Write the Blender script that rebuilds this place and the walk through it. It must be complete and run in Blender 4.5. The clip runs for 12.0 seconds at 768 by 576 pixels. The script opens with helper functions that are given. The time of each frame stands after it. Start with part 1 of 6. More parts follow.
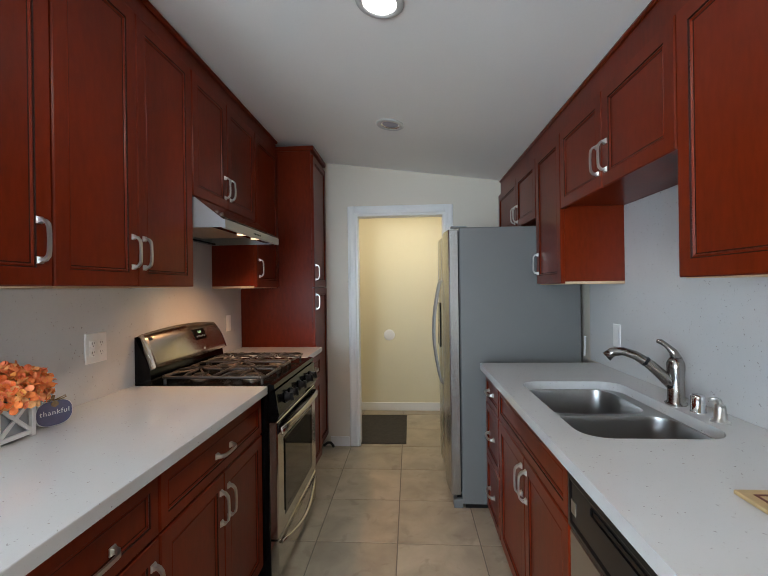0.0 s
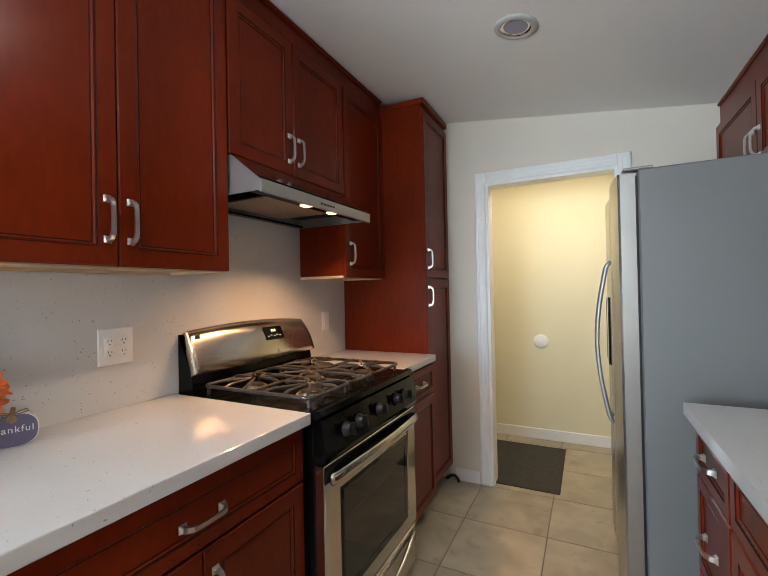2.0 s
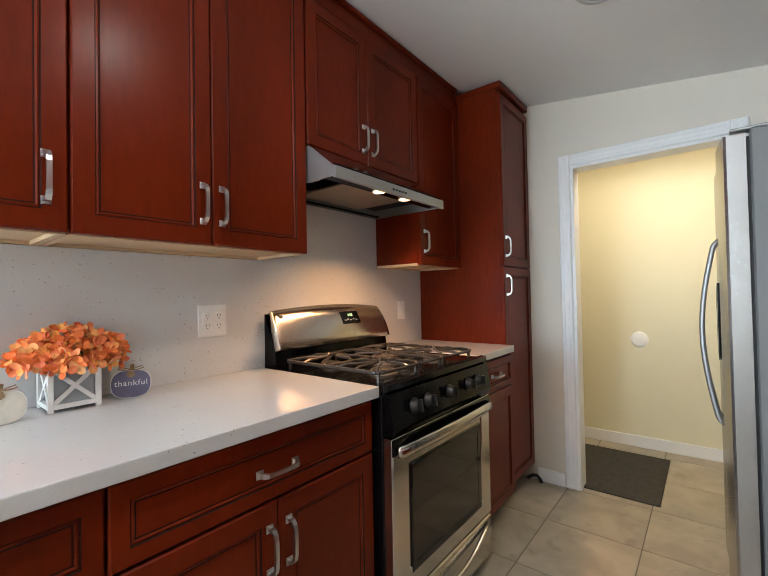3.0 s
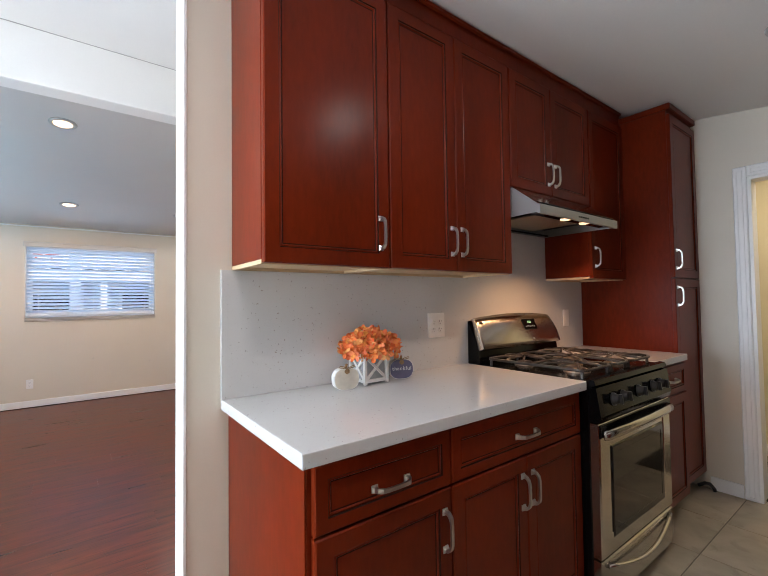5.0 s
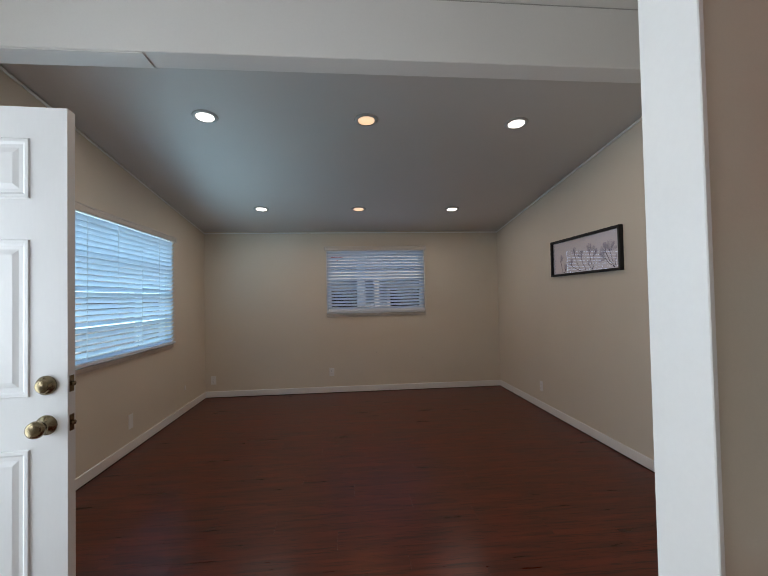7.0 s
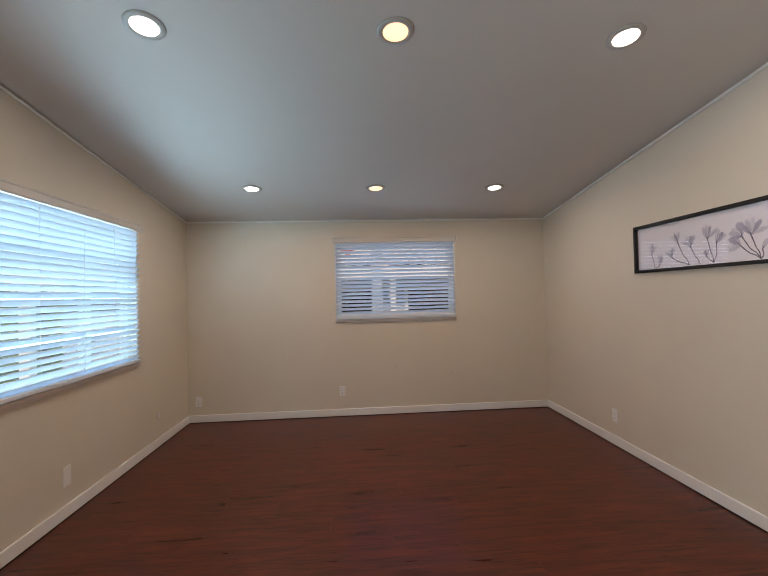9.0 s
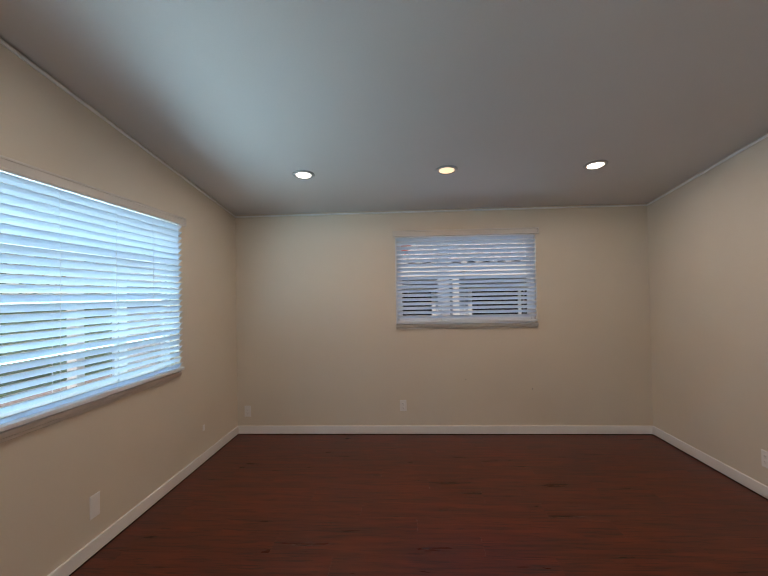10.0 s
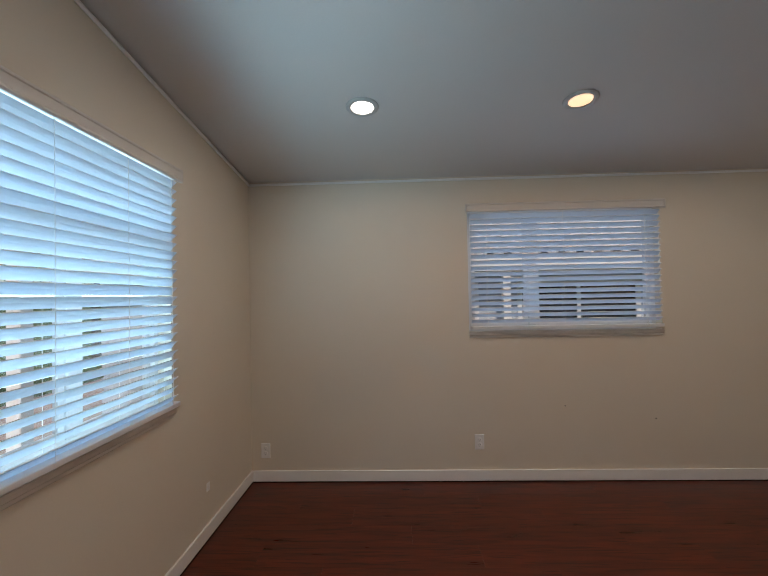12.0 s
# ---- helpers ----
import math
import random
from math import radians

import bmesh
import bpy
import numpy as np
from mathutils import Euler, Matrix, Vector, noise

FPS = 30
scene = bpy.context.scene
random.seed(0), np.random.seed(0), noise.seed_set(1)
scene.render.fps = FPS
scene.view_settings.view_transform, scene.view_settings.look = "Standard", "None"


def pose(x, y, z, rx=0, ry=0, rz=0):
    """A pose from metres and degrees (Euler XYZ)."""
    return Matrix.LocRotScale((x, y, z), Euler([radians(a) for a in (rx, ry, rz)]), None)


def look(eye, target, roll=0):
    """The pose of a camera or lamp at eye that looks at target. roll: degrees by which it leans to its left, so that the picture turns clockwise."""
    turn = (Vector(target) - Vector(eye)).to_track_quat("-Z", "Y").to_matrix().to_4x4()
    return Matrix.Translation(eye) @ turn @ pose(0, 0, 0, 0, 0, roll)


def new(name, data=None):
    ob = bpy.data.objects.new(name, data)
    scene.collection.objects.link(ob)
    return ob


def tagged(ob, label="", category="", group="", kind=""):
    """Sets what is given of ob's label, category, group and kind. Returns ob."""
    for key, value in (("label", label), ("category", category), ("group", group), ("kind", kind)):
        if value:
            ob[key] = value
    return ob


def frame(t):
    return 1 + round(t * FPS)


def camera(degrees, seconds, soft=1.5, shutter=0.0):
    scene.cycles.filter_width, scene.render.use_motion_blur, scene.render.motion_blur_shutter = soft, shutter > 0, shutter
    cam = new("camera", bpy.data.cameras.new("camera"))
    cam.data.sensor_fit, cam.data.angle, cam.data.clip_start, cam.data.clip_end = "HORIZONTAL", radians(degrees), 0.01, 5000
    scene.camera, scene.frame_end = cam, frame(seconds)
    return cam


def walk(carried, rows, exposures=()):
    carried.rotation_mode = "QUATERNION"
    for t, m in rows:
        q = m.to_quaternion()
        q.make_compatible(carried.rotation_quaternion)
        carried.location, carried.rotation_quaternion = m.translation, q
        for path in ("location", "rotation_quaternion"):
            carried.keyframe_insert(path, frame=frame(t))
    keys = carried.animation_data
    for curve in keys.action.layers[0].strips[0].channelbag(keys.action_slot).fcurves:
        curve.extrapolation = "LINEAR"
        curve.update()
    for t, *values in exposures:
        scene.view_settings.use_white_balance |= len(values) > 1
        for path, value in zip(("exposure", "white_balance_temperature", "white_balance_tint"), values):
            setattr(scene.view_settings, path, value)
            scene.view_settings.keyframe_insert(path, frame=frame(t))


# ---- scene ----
cam = camera(87.0, 12.0, 0.85)
PATH = [
    (0, (-0.251, 0.31, 1.391), (-0.378, 2.306, 1.39), -0.8),
    (0.5, (-0.217, 0.601, 1.382), (-0.474, 2.584, 1.377), -0.9),
    (1, (-0.185, 0.838, 1.375), (-0.607, 2.793, 1.372), -1.0),
    (1.5, (-0.125, 0.995, 1.344), (-0.767, 2.889, 1.348), -1.1),
    (2, (-0.117, 1.098, 1.326), (-1.014, 2.885, 1.342), -1.2),
    (2.5, (-0.104, 1.139, 1.275), (-1.217, 2.8, 1.302), -1.2),
    (2.7, (-0.09, 1.133, 1.25), (-1.268, 2.75, 1.281), -1.1),
    (4.3, (0.057, 0.787, 1.233), (-1.333, 2.224, 1.291), -1.4),
    (4.5, (0.041, 0.694, 1.245), (-1.38, 2.099, 1.304), -1.2),
    (5, (-0.063, 0.472, 1.286), (-1.664, 1.668, 1.349), -0.8),
    (5.5, (-0.245, 0.336, 1.317), (-2.051, 1.193, 1.378), -0.8),
    (6, (-0.471, 0.256, 1.333), (-2.399, 0.785, 1.385), -1.0),
    (6.5, (-0.707, 0.195, 1.342), (-2.684, 0.489, 1.391), -1.2),
    (6.7, (-0.819, 0.172, 1.341), (-2.806, 0.398, 1.395), -1.2),
    (8.3, (-1.679, 0.16, 1.42), (-3.674, 0.305, 1.457), -1.2),
    (8.5, (-1.792, 0.135, 1.414), (-3.786, 0.289, 1.44), -1.7),
    (9, (-2.063, 0.118, 1.409), (-4.057, 0.265, 1.445), -1.4),
    (9.5, (-2.353, 0.071, 1.422), (-4.351, 0.149, 1.456), -1.2),
    (10, (-2.659, -0.002, 1.449), (-4.656, -0.108, 1.48), -1.0),
    (10.5, (-2.939, -0.177, 1.455), (-4.914, -0.491, 1.482), -0.8),
    (11, (-3.216, -0.359, 1.427), (-5.172, -0.777, 1.459), -0.8),
    (11.5, (-3.506, -0.487, 1.428), (-5.475, -0.837, 1.463), -1.0),
    (12, (-3.753, -0.648, 1.416), (-5.751, -0.714, 1.455), -1.1),
]
walk(cam, [(t, look(eye, target, roll)) for t, eye, target, roll in PATH],
     [(0, 0.42, 6250, 12), (1.2, 0.72, 6350, 11), (2.0, 0.85, 6350, 12), (2.7, 0.95, 6350, 12), (4.4, 0.98, 6300, 15), (5.0, 0.52, 6400, 17), (5.5, -0.1, 6700, 18), (6.0, -0.82, 6650, 17), (6.7, -1.1, 6750, 16), (8.5, -0.35, 7250, 20), (9.5, -0.45, 7300, 20), (10.5, -0.7, 7100, 17), (11.4, -0.85, 7050, 17), (12, -0.78, 7050, 18)])

# ---- world, sun, exposure ----
world = bpy.data.worlds.new("world")
scene.world = world
world.use_nodes = True
wn = world.node_tree.nodes
sky = wn.new("ShaderNodeTexSky")
sky.sky_type, sky.sun_disc = "NISHITA", False
sky.sun_elevation, sky.sun_rotation = radians(48), radians(91)
wn["Background"].inputs["Strength"].default_value = 0.15
world.node_tree.links.new(sky.outputs["Color"], wn["Background"].inputs["Color"])
sun = new("sun", bpy.data.lights.new("sun", "SUN"))
sun.data.energy, sun.data.angle, sun.data.color = 4.8, radians(0.6), (1.0, 0.95, 0.87)
sun.matrix_world = look((0, 0, 0), (-math.sin(radians(91)) * math.cos(radians(48)), -math.cos(radians(91)) * math.cos(radians(48)), -math.sin(radians(48))))


def area_lamp(name, m, size, watts, color, size_y=0.0, shape="DISK", spread=180):
    ob = new(name, bpy.data.lights.new(name, "AREA"))
    ob.data.shape, ob.data.size, ob.data.energy, ob.data.color = shape, size, watts, color
    ob.data.spread = radians(spread)
    if size_y:
        ob.data.size_y = size_y
    ob.matrix_world = m
    return ob


# skylight in the openings: two windows of the living room, the open front door, an added unseen south window
for z in (1.03, 1.31, 1.59, 1.87):
    area_lamp("sky_through_side_window", look((-4.66, -1.852, z), (-4.66, 0.0, z + 0.75)), 2.15, 13.5, (0.42, 0.78, 1.0), 0.30, "RECTANGLE")
area_lamp("sky_through_far_window", look((-6.905, 0.615, 1.60), (-5.0, 0.615, 1.70)), 1.36, 7.0, (0.52, 0.74, 1.0), 0.82, "RECTANGLE")
area_lamp("sky_through_front_door", look((-1.98, -1.90, 1.03), (-1.98, 0.0, 1.05)), 0.86, 56, (0.72, 0.90, 1.0), 1.95, "RECTANGLE")
area_lamp("sky_through_added_window", look((-1.13, -1.86, 1.48), (-0.95, 0.0, 2.5)), 0.6, 44, (0.74, 0.88, 1.0), 1.1, "RECTANGLE")

COOL, WARM = (1.0, 0.93, 0.84), (1.0, 0.58, 0.27)


def living_ceiling(x):
    return 3.174 + 0.124 * x


def kitchen_ceiling(x):
    return 2.373 - 0.132 * x


CANS = [(x, y, WARM if i == 1 else COOL) for x in (-3.98, -5.917) for i, y in enumerate((-0.818, 0.345, 1.51))]
for x, y, tone in CANS:
    area_lamp("downlight_lamp", pose(x, y, living_ceiling(x) - 0.012, 0, math.degrees(-math.atan(0.124)), 0), 0.11, 6.2 if tone is COOL else 6.4, tone)
# the lamp at y 0.66 is unseen, added to brighten the near wall cabinets
for y, watts in ((0.66, 3.2), (1.76, 1.8)):
    area_lamp("kitchen_downlight_lamp", pose(-0.345, y, kitchen_ceiling(-0.345) - 0.012, 0, 7.5, 0), 0.12, watts, (1.0, 0.93, 0.84))
# unseen fill light without a fixture, added to brighten the back room evenly
area_lamp("back_room_fill", pose(-0.35, 4.20, 2.33), 1.1, 7, (1.0, 0.88, 0.66), 0.25, "RECTANGLE")

# ---- materials ----
def mat_new(name):
    m = bpy.data.materials.new(name)
    m.use_nodes = True
    nt = m.node_tree
    return m, nt.nodes, nt.links, nt.nodes["Principled BSDF"]


def simple(name, color, rough=0.5, metal=0.0, spread=0.06, scale=6.0, bump=0.0, bump_scale=60.0, stretch=(1, 1, 1), coat=0.0, rough_var=0.0):
    """A material whose colour varies at two scales, with a fine relief."""
    m, n, l, p = mat_new(name)
    co = n.new("ShaderNodeTexCoord")
    mp = n.new("ShaderNodeMapping")
    mp.inputs["Scale"].default_value = stretch
    l.new(co.outputs["Object"], mp.inputs["Vector"])
    big, fine = n.new("ShaderNodeTexNoise"), n.new("ShaderNodeTexNoise")
    big.inputs["Scale"].default_value, fine.inputs["Scale"].default_value = scale, bump_scale
    big.inputs["Detail"].default_value, fine.inputs["Detail"].default_value = 5, 3
    l.new(mp.outputs["Vector"], big.inputs["Vector"])
    l.new(mp.outputs["Vector"], fine.inputs["Vector"])
    ramp = n.new("ShaderNodeValToRGB")
    lo, hi = [tuple(max(0.0, min(1.0, c * k)) for c in color) + (1,) for k in (1 - spread, 1 + spread)]
    ramp.color_ramp.elements[0].color, ramp.color_ramp.elements[1].color = lo, hi
    ramp.color_ramp.elements[0].position, ramp.color_ramp.elements[1].position = 0.3, 0.7
    mix = n.new("ShaderNodeMath")
    mix.operation = "MULTIPLY_ADD"
    mix.inputs[1].default_value = 0.3
    l.new(fine.outputs["Fac"], mix.inputs[0])
    sc = n.new("ShaderNodeMath")
    sc.operation = "MULTIPLY"
    sc.inputs[1].default_value = 0.7
    l.new(big.outputs["Fac"], sc.inputs[0])
    l.new(sc.outputs[0], mix.inputs[2])
    l.new(mix.outputs[0], ramp.inputs["Fac"])
    l.new(ramp.outputs["Color"], p.inputs["Base Color"])
    p.inputs["Roughness"].default_value, p.inputs["Metallic"].default_value = rough, metal
    if rough_var:
        rr = n.new("ShaderNodeMapRange")
        rr.inputs["To Min"].default_value, rr.inputs["To Max"].default_value = rough - rough_var, rough + rough_var
        l.new(big.outputs["Fac"], rr.inputs["Value"])
        l.new(rr.outputs["Result"], p.inputs["Roughness"])
    if coat:
        p.inputs["Coat Weight"].default_value, p.inputs["Coat Roughness"].default_value = coat, 0.18
    if bump:
        b = n.new("ShaderNodeBump")
        b.inputs["Strength"].default_value, b.inputs["Distance"].default_value = bump, 0.002
        l.new(fine.outputs["Fac"], b.inputs["Height"])
        l.new(b.outputs["Normal"], p.inputs["Normal"])
    return m


def glow(name, color, strength):
    m, n, l, p = mat_new(name)
    p.inputs["Base Color"].default_value = (0.8, 0.8, 0.8, 1)
    p.inputs["Emission Color"].default_value = (*color, 1)
    p.inputs["Emission Strength"].default_value = strength
    return m


def glass(name):
    m, n, l, p = mat_new(name)
    p.inputs["Base Color"].default_value = (1, 1, 1, 1)
    p.inputs["Transmission Weight"].default_value, p.inputs["Roughness"].default_value, p.inputs["IOR"].default_value = 1.0, 0.0, 1.45
    return m


WALL = simple("cream_wall_paint", (0.72, 0.652, 0.548), 0.55, spread=0.03, scale=1.5, bump=0.12, bump_scale=160)
WALL_YELLOW = simple("pale_yellow_wall_paint", (0.80, 0.735, 0.52), 0.6, spread=0.03, scale=1.5, bump=0.1, bump_scale=160)
# one ceiling white, darkened for the dimmer living room, lightened for kitchen and beam
CEILING_SHADED = simple("shaded_ceiling_paint", (0.66, 0.63, 0.60), 0.75, spread=0.025, scale=1.2, bump=0.15, bump_scale=120)
CEILING_LIT = simple("lit_ceiling_paint", (0.83, 0.81, 0.78), 0.7, spread=0.025, scale=1.2, bump=0.15, bump_scale=120)
TRIM = simple("white_semi_gloss_trim", (0.86, 0.85, 0.83), 0.35, spread=0.025, scale=5, bump=0.06, bump_scale=90)
WHITE_DOOR = simple("white_door_paint", (0.82, 0.82, 0.82), 0.35, spread=0.02, scale=3, bump=0.1, bump_scale=120, stretch=(1, 1, 0.15))
PLASTIC = simple("white_outlet_plastic", (0.85, 0.84, 0.82), 0.3, spread=0.02)
CHERRY = simple("cherry_stained_wood", (0.142, 0.0150, 0.0028), 0.28, spread=0.38, scale=2.6, bump=0, bump_scale=60, stretch=(1, 1, 0.3), rough_var=0.0)
CHERRY.node_tree.nodes["Principled BSDF"].inputs["Specular IOR Level"].default_value = 0.16
GLAZE = simple("dark_glaze_in_grooves", (0.026, 0.007, 0.004), 0.6)
GLAZE.node_tree.nodes["Principled BSDF"].inputs["Specular IOR Level"].default_value = 0.12
MAPLE = simple("unfinished_maple_ply", (0.62, 0.44, 0.26), 0.6, spread=0.15, scale=4, bump=0.1, bump_scale=90, stretch=(1, 0.15, 1))
NICKEL = simple("satin_nickel", (0.62, 0.61, 0.585), 0.33, 1.0, spread=0.05, scale=30, bump=0.03, bump_scale=300)
CHROME = simple("polished_chrome", (0.75, 0.75, 0.76), 0.08, 1.0, spread=0.02)
STEEL = simple("brushed_stainless_steel", (0.56, 0.53, 0.49), 0.17, 1.0, spread=0.05, scale=3, bump=0.02, bump_scale=260, stretch=(1, 0.04, 1), rough_var=0.03)
STEEL_CONSOLE = simple("brushed_console_steel", (0.60, 0.55, 0.49), 0.24, 1.0, spread=0.04, scale=3)
tangent = STEEL_CONSOLE.node_tree.nodes.new("ShaderNodeTangent")
tangent.direction_type, tangent.axis = "RADIAL", "Z"
STEEL_CONSOLE.node_tree.links.new(tangent.outputs["Tangent"], STEEL_CONSOLE.node_tree.nodes["Principled BSDF"].inputs["Tangent"])
STEEL_CONSOLE.node_tree.nodes["Principled BSDF"].inputs["Anisotropic"].default_value = 0.75
STEEL_CONSOLE.node_tree.nodes["Principled BSDF"].inputs["Anisotropic Rotation"].default_value = 0.25
STEEL_V = simple("brushed_stainless_door", (0.47, 0.47, 0.465), 0.27, 1.0, spread=0.05, scale=3, bump=0.05, bump_scale=260, stretch=(1, 1, 0.03), rough_var=0.04)
SINK_STEEL = simple("satin_sink_steel", (0.38, 0.37, 0.36), 0.30, 1.0, spread=0.05, scale=8, bump=0.0, bump_scale=240, stretch=(1, 0.1, 1), rough_var=0.05)
STEEL_HOOD = simple("dull_brushed_steel", (0.42, 0.42, 0.41), 0.46, 0.85, spread=0.05, scale=3, bump=0.05, bump_scale=260, stretch=(1, 0.04, 1))
STEEL_SLOPE = simple("polished_hood_steel", (0.55, 0.54, 0.52), 0.12, 1.0, spread=0.04, scale=4)
BLACK_ENAMEL = simple("black_enamel", (0.004, 0.004, 0.0045), 0.12, spread=0.1, scale=8)
BLACK_ENAMEL.node_tree.nodes["Principled BSDF"].inputs["Specular IOR Level"].default_value = 0.2
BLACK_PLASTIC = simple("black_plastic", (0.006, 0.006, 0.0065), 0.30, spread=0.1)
CAST_IRON = simple("cast_iron_grate", (0.055, 0.045, 0.038), 0.34, 0.35, spread=0.25, scale=25, bump=0.35, bump_scale=220)
BURNER = simple("burner_aluminium", (0.35, 0.27, 0.20), 0.4, 0.8, spread=0.25, scale=30)
FRIDGE_GREY = simple("textured_grey_fridge_side", (0.165, 0.167, 0.163), 0.42, 0.1, spread=0.03, scale=2, bump=0.25, bump_scale=420)
DARK_GLASS = simple("dark_oven_glass", (0.006, 0.006, 0.006), 0.06, spread=0.1)
RUBBER = simple("black_rubber", (0.012, 0.012, 0.012), 0.6)
MAT_FABRIC = simple("charcoal_woven_mat", (0.050, 0.045, 0.038), 0.95, spread=0.35, scale=40, bump=0.9, bump_scale=260)
PURPLE = simple("dusty_purple_paint", (0.115, 0.105, 0.175), 0.6, spread=0.12, scale=30, bump=0.1)
CREAM_PAINT = simple("distressed_cream_paint", (0.62, 0.57, 0.48), 0.6, spread=0.08, scale=30, bump=0.1)
WHITE_WOOD = simple("white_washed_wood", (0.78, 0.77, 0.75), 0.55, spread=0.07, scale=14, bump=0.2, bump_scale=90)
TWINE = simple("jute_twine", (0.27, 0.17, 0.08), 0.9, spread=0.3, scale=200, bump=0.5, bump_scale=500)
GREY_CARD = simple("grey_liner", (0.36, 0.38, 0.39), 0.8, spread=0.06)
BRASS = simple("antique_brass", (0.25, 0.20, 0.125), 0.25, 1.0, spread=0.15, scale=40)
VALANCE = simple("cream_valance_paint", (0.68, 0.64, 0.59), 0.45, spread=0.03, scale=5, bump=0.05)
VINYL = simple("white_vinyl_window_frame", (0.78, 0.79, 0.80), 0.35, spread=0.02)
BLACK_FRAME = simple("black_picture_frame", (0.004, 0.004, 0.0045), 0.6, spread=0.15)
PRINT = simple("pale_lavender_print", (0.52, 0.50, 0.55), 0.5, spread=0.04, scale=5)
INK = simple("dark_violet_ink", (0.055, 0.045, 0.085), 0.6, spread=0.3, scale=40)
CAN_RIM = simple("white_can_rim", (0.50, 0.49, 0.47), 0.4, spread=0.02)
BOARD = simple("bamboo_board", (0.50, 0.35, 0.17), 0.45, spread=0.18, scale=8, stretch=(0.1, 1, 1), bump=0.1)
BOARD_RED = simple("dark_red_inlay", (0.12, 0.02, 0.01), 0.5)
SILL = simple("worn_painted_sill", (0.66, 0.61, 0.55), 0.6, spread=0.25, scale=12, bump=0.3, bump_scale=60, stretch=(0.2, 0.2, 1))
FAUCET = simple("brushed_nickel_faucet", (0.33, 0.31, 0.29), 0.22, 1.0, spread=0.08, scale=25)
LAMP_COOL, LAMP_WARM = glow("lit_lens_cool", (1.0, 0.95, 0.88), 9.0), glow("lit_lens_warm", (1.0, 0.64, 0.34), 2.0)
HOOD_LAMP = glow("lit_hood_bulb", (1.0, 0.64, 0.34), 1.25)
GLASS = glass("clear_glass")


def quartz():
    """White engineered stone with small grey and brown flecks."""
    m, n, l, p = mat_new("flecked_white_quartz")
    co = n.new("ShaderNodeTexCoord")
    base = n.new("ShaderNodeTexNoise")
    base.inputs["Scale"].default_value = 3.0
    l.new(co.outputs["Object"], base.inputs["Vector"])
    ramp = n.new("ShaderNodeValToRGB")
    ramp.color_ramp.elements[0].color, ramp.color_ramp.elements[1].color = (0.60, 0.60, 0.595, 1), (0.67, 0.67, 0.66, 1)
    l.new(base.outputs["Fac"], ramp.inputs["Fac"])
    out = ramp.outputs["Color"]
    for scale, size, gate, tone in ((75.0, 0.15, 0.80, (0.24, 0.22, 0.20, 1)), (34.0, 0.085, 0.70, (0.30, 0.25, 0.20, 1)), (150.0, 0.20, 0.72, (0.52, 0.50, 0.48, 1))):
        v = n.new("ShaderNodeTexVoronoi")
        v.inputs["Scale"].default_value = scale
        warp = n.new("ShaderNodeTexNoise")
        warp.inputs["Scale"].default_value = scale * 1.3
        add = n.new("ShaderNodeMixRGB")
        add.blend_type, add.inputs["Fac"].default_value = "ADD", 0.02
        l.new(co.outputs["Object"], warp.inputs["Vector"])
        l.new(co.outputs["Object"], add.inputs["Color1"])
        l.new(warp.outputs["Color"], add.inputs["Color2"])
        l.new(add.outputs["Color"], v.inputs["Vector"])
        near = n.new("ShaderNodeMath")
        near.operation, near.inputs[1].default_value = "LESS_THAN", size
        l.new(v.outputs["Distance"], near.inputs[0])
        sep = n.new("ShaderNodeSeparateColor")
        l.new(v.outputs["Color"], sep.inputs["Color"])
        some = n.new("ShaderNodeMath")
        some.operation, some.inputs[1].default_value = "GREATER_THAN", gate
        l.new(sep.outputs["Red"], some.inputs[0])
        both = n.new("ShaderNodeMath")
        both.operation = "MULTIPLY"
        l.new(near.outputs[0], both.inputs[0])
        l.new(some.outputs[0], both.inputs[1])
        soft = n.new("ShaderNodeMath")
        soft.operation, soft.inputs[1].default_value = "MULTIPLY", 0.72
        l.new(both.outputs[0], soft.inputs[0])
        mix = n.new("ShaderNodeMixRGB")
        l.new(soft.outputs[0], mix.inputs["Fac"])
        l.new(out, mix.inputs["Color1"])
        mix.inputs["Color2"].default_value = tone
        out = mix.outputs["Color"]
    l.new(out, p.inputs["Base Color"])
    p.inputs["Roughness"].default_value = 0.10
    return m


QUARTZ = quartz()


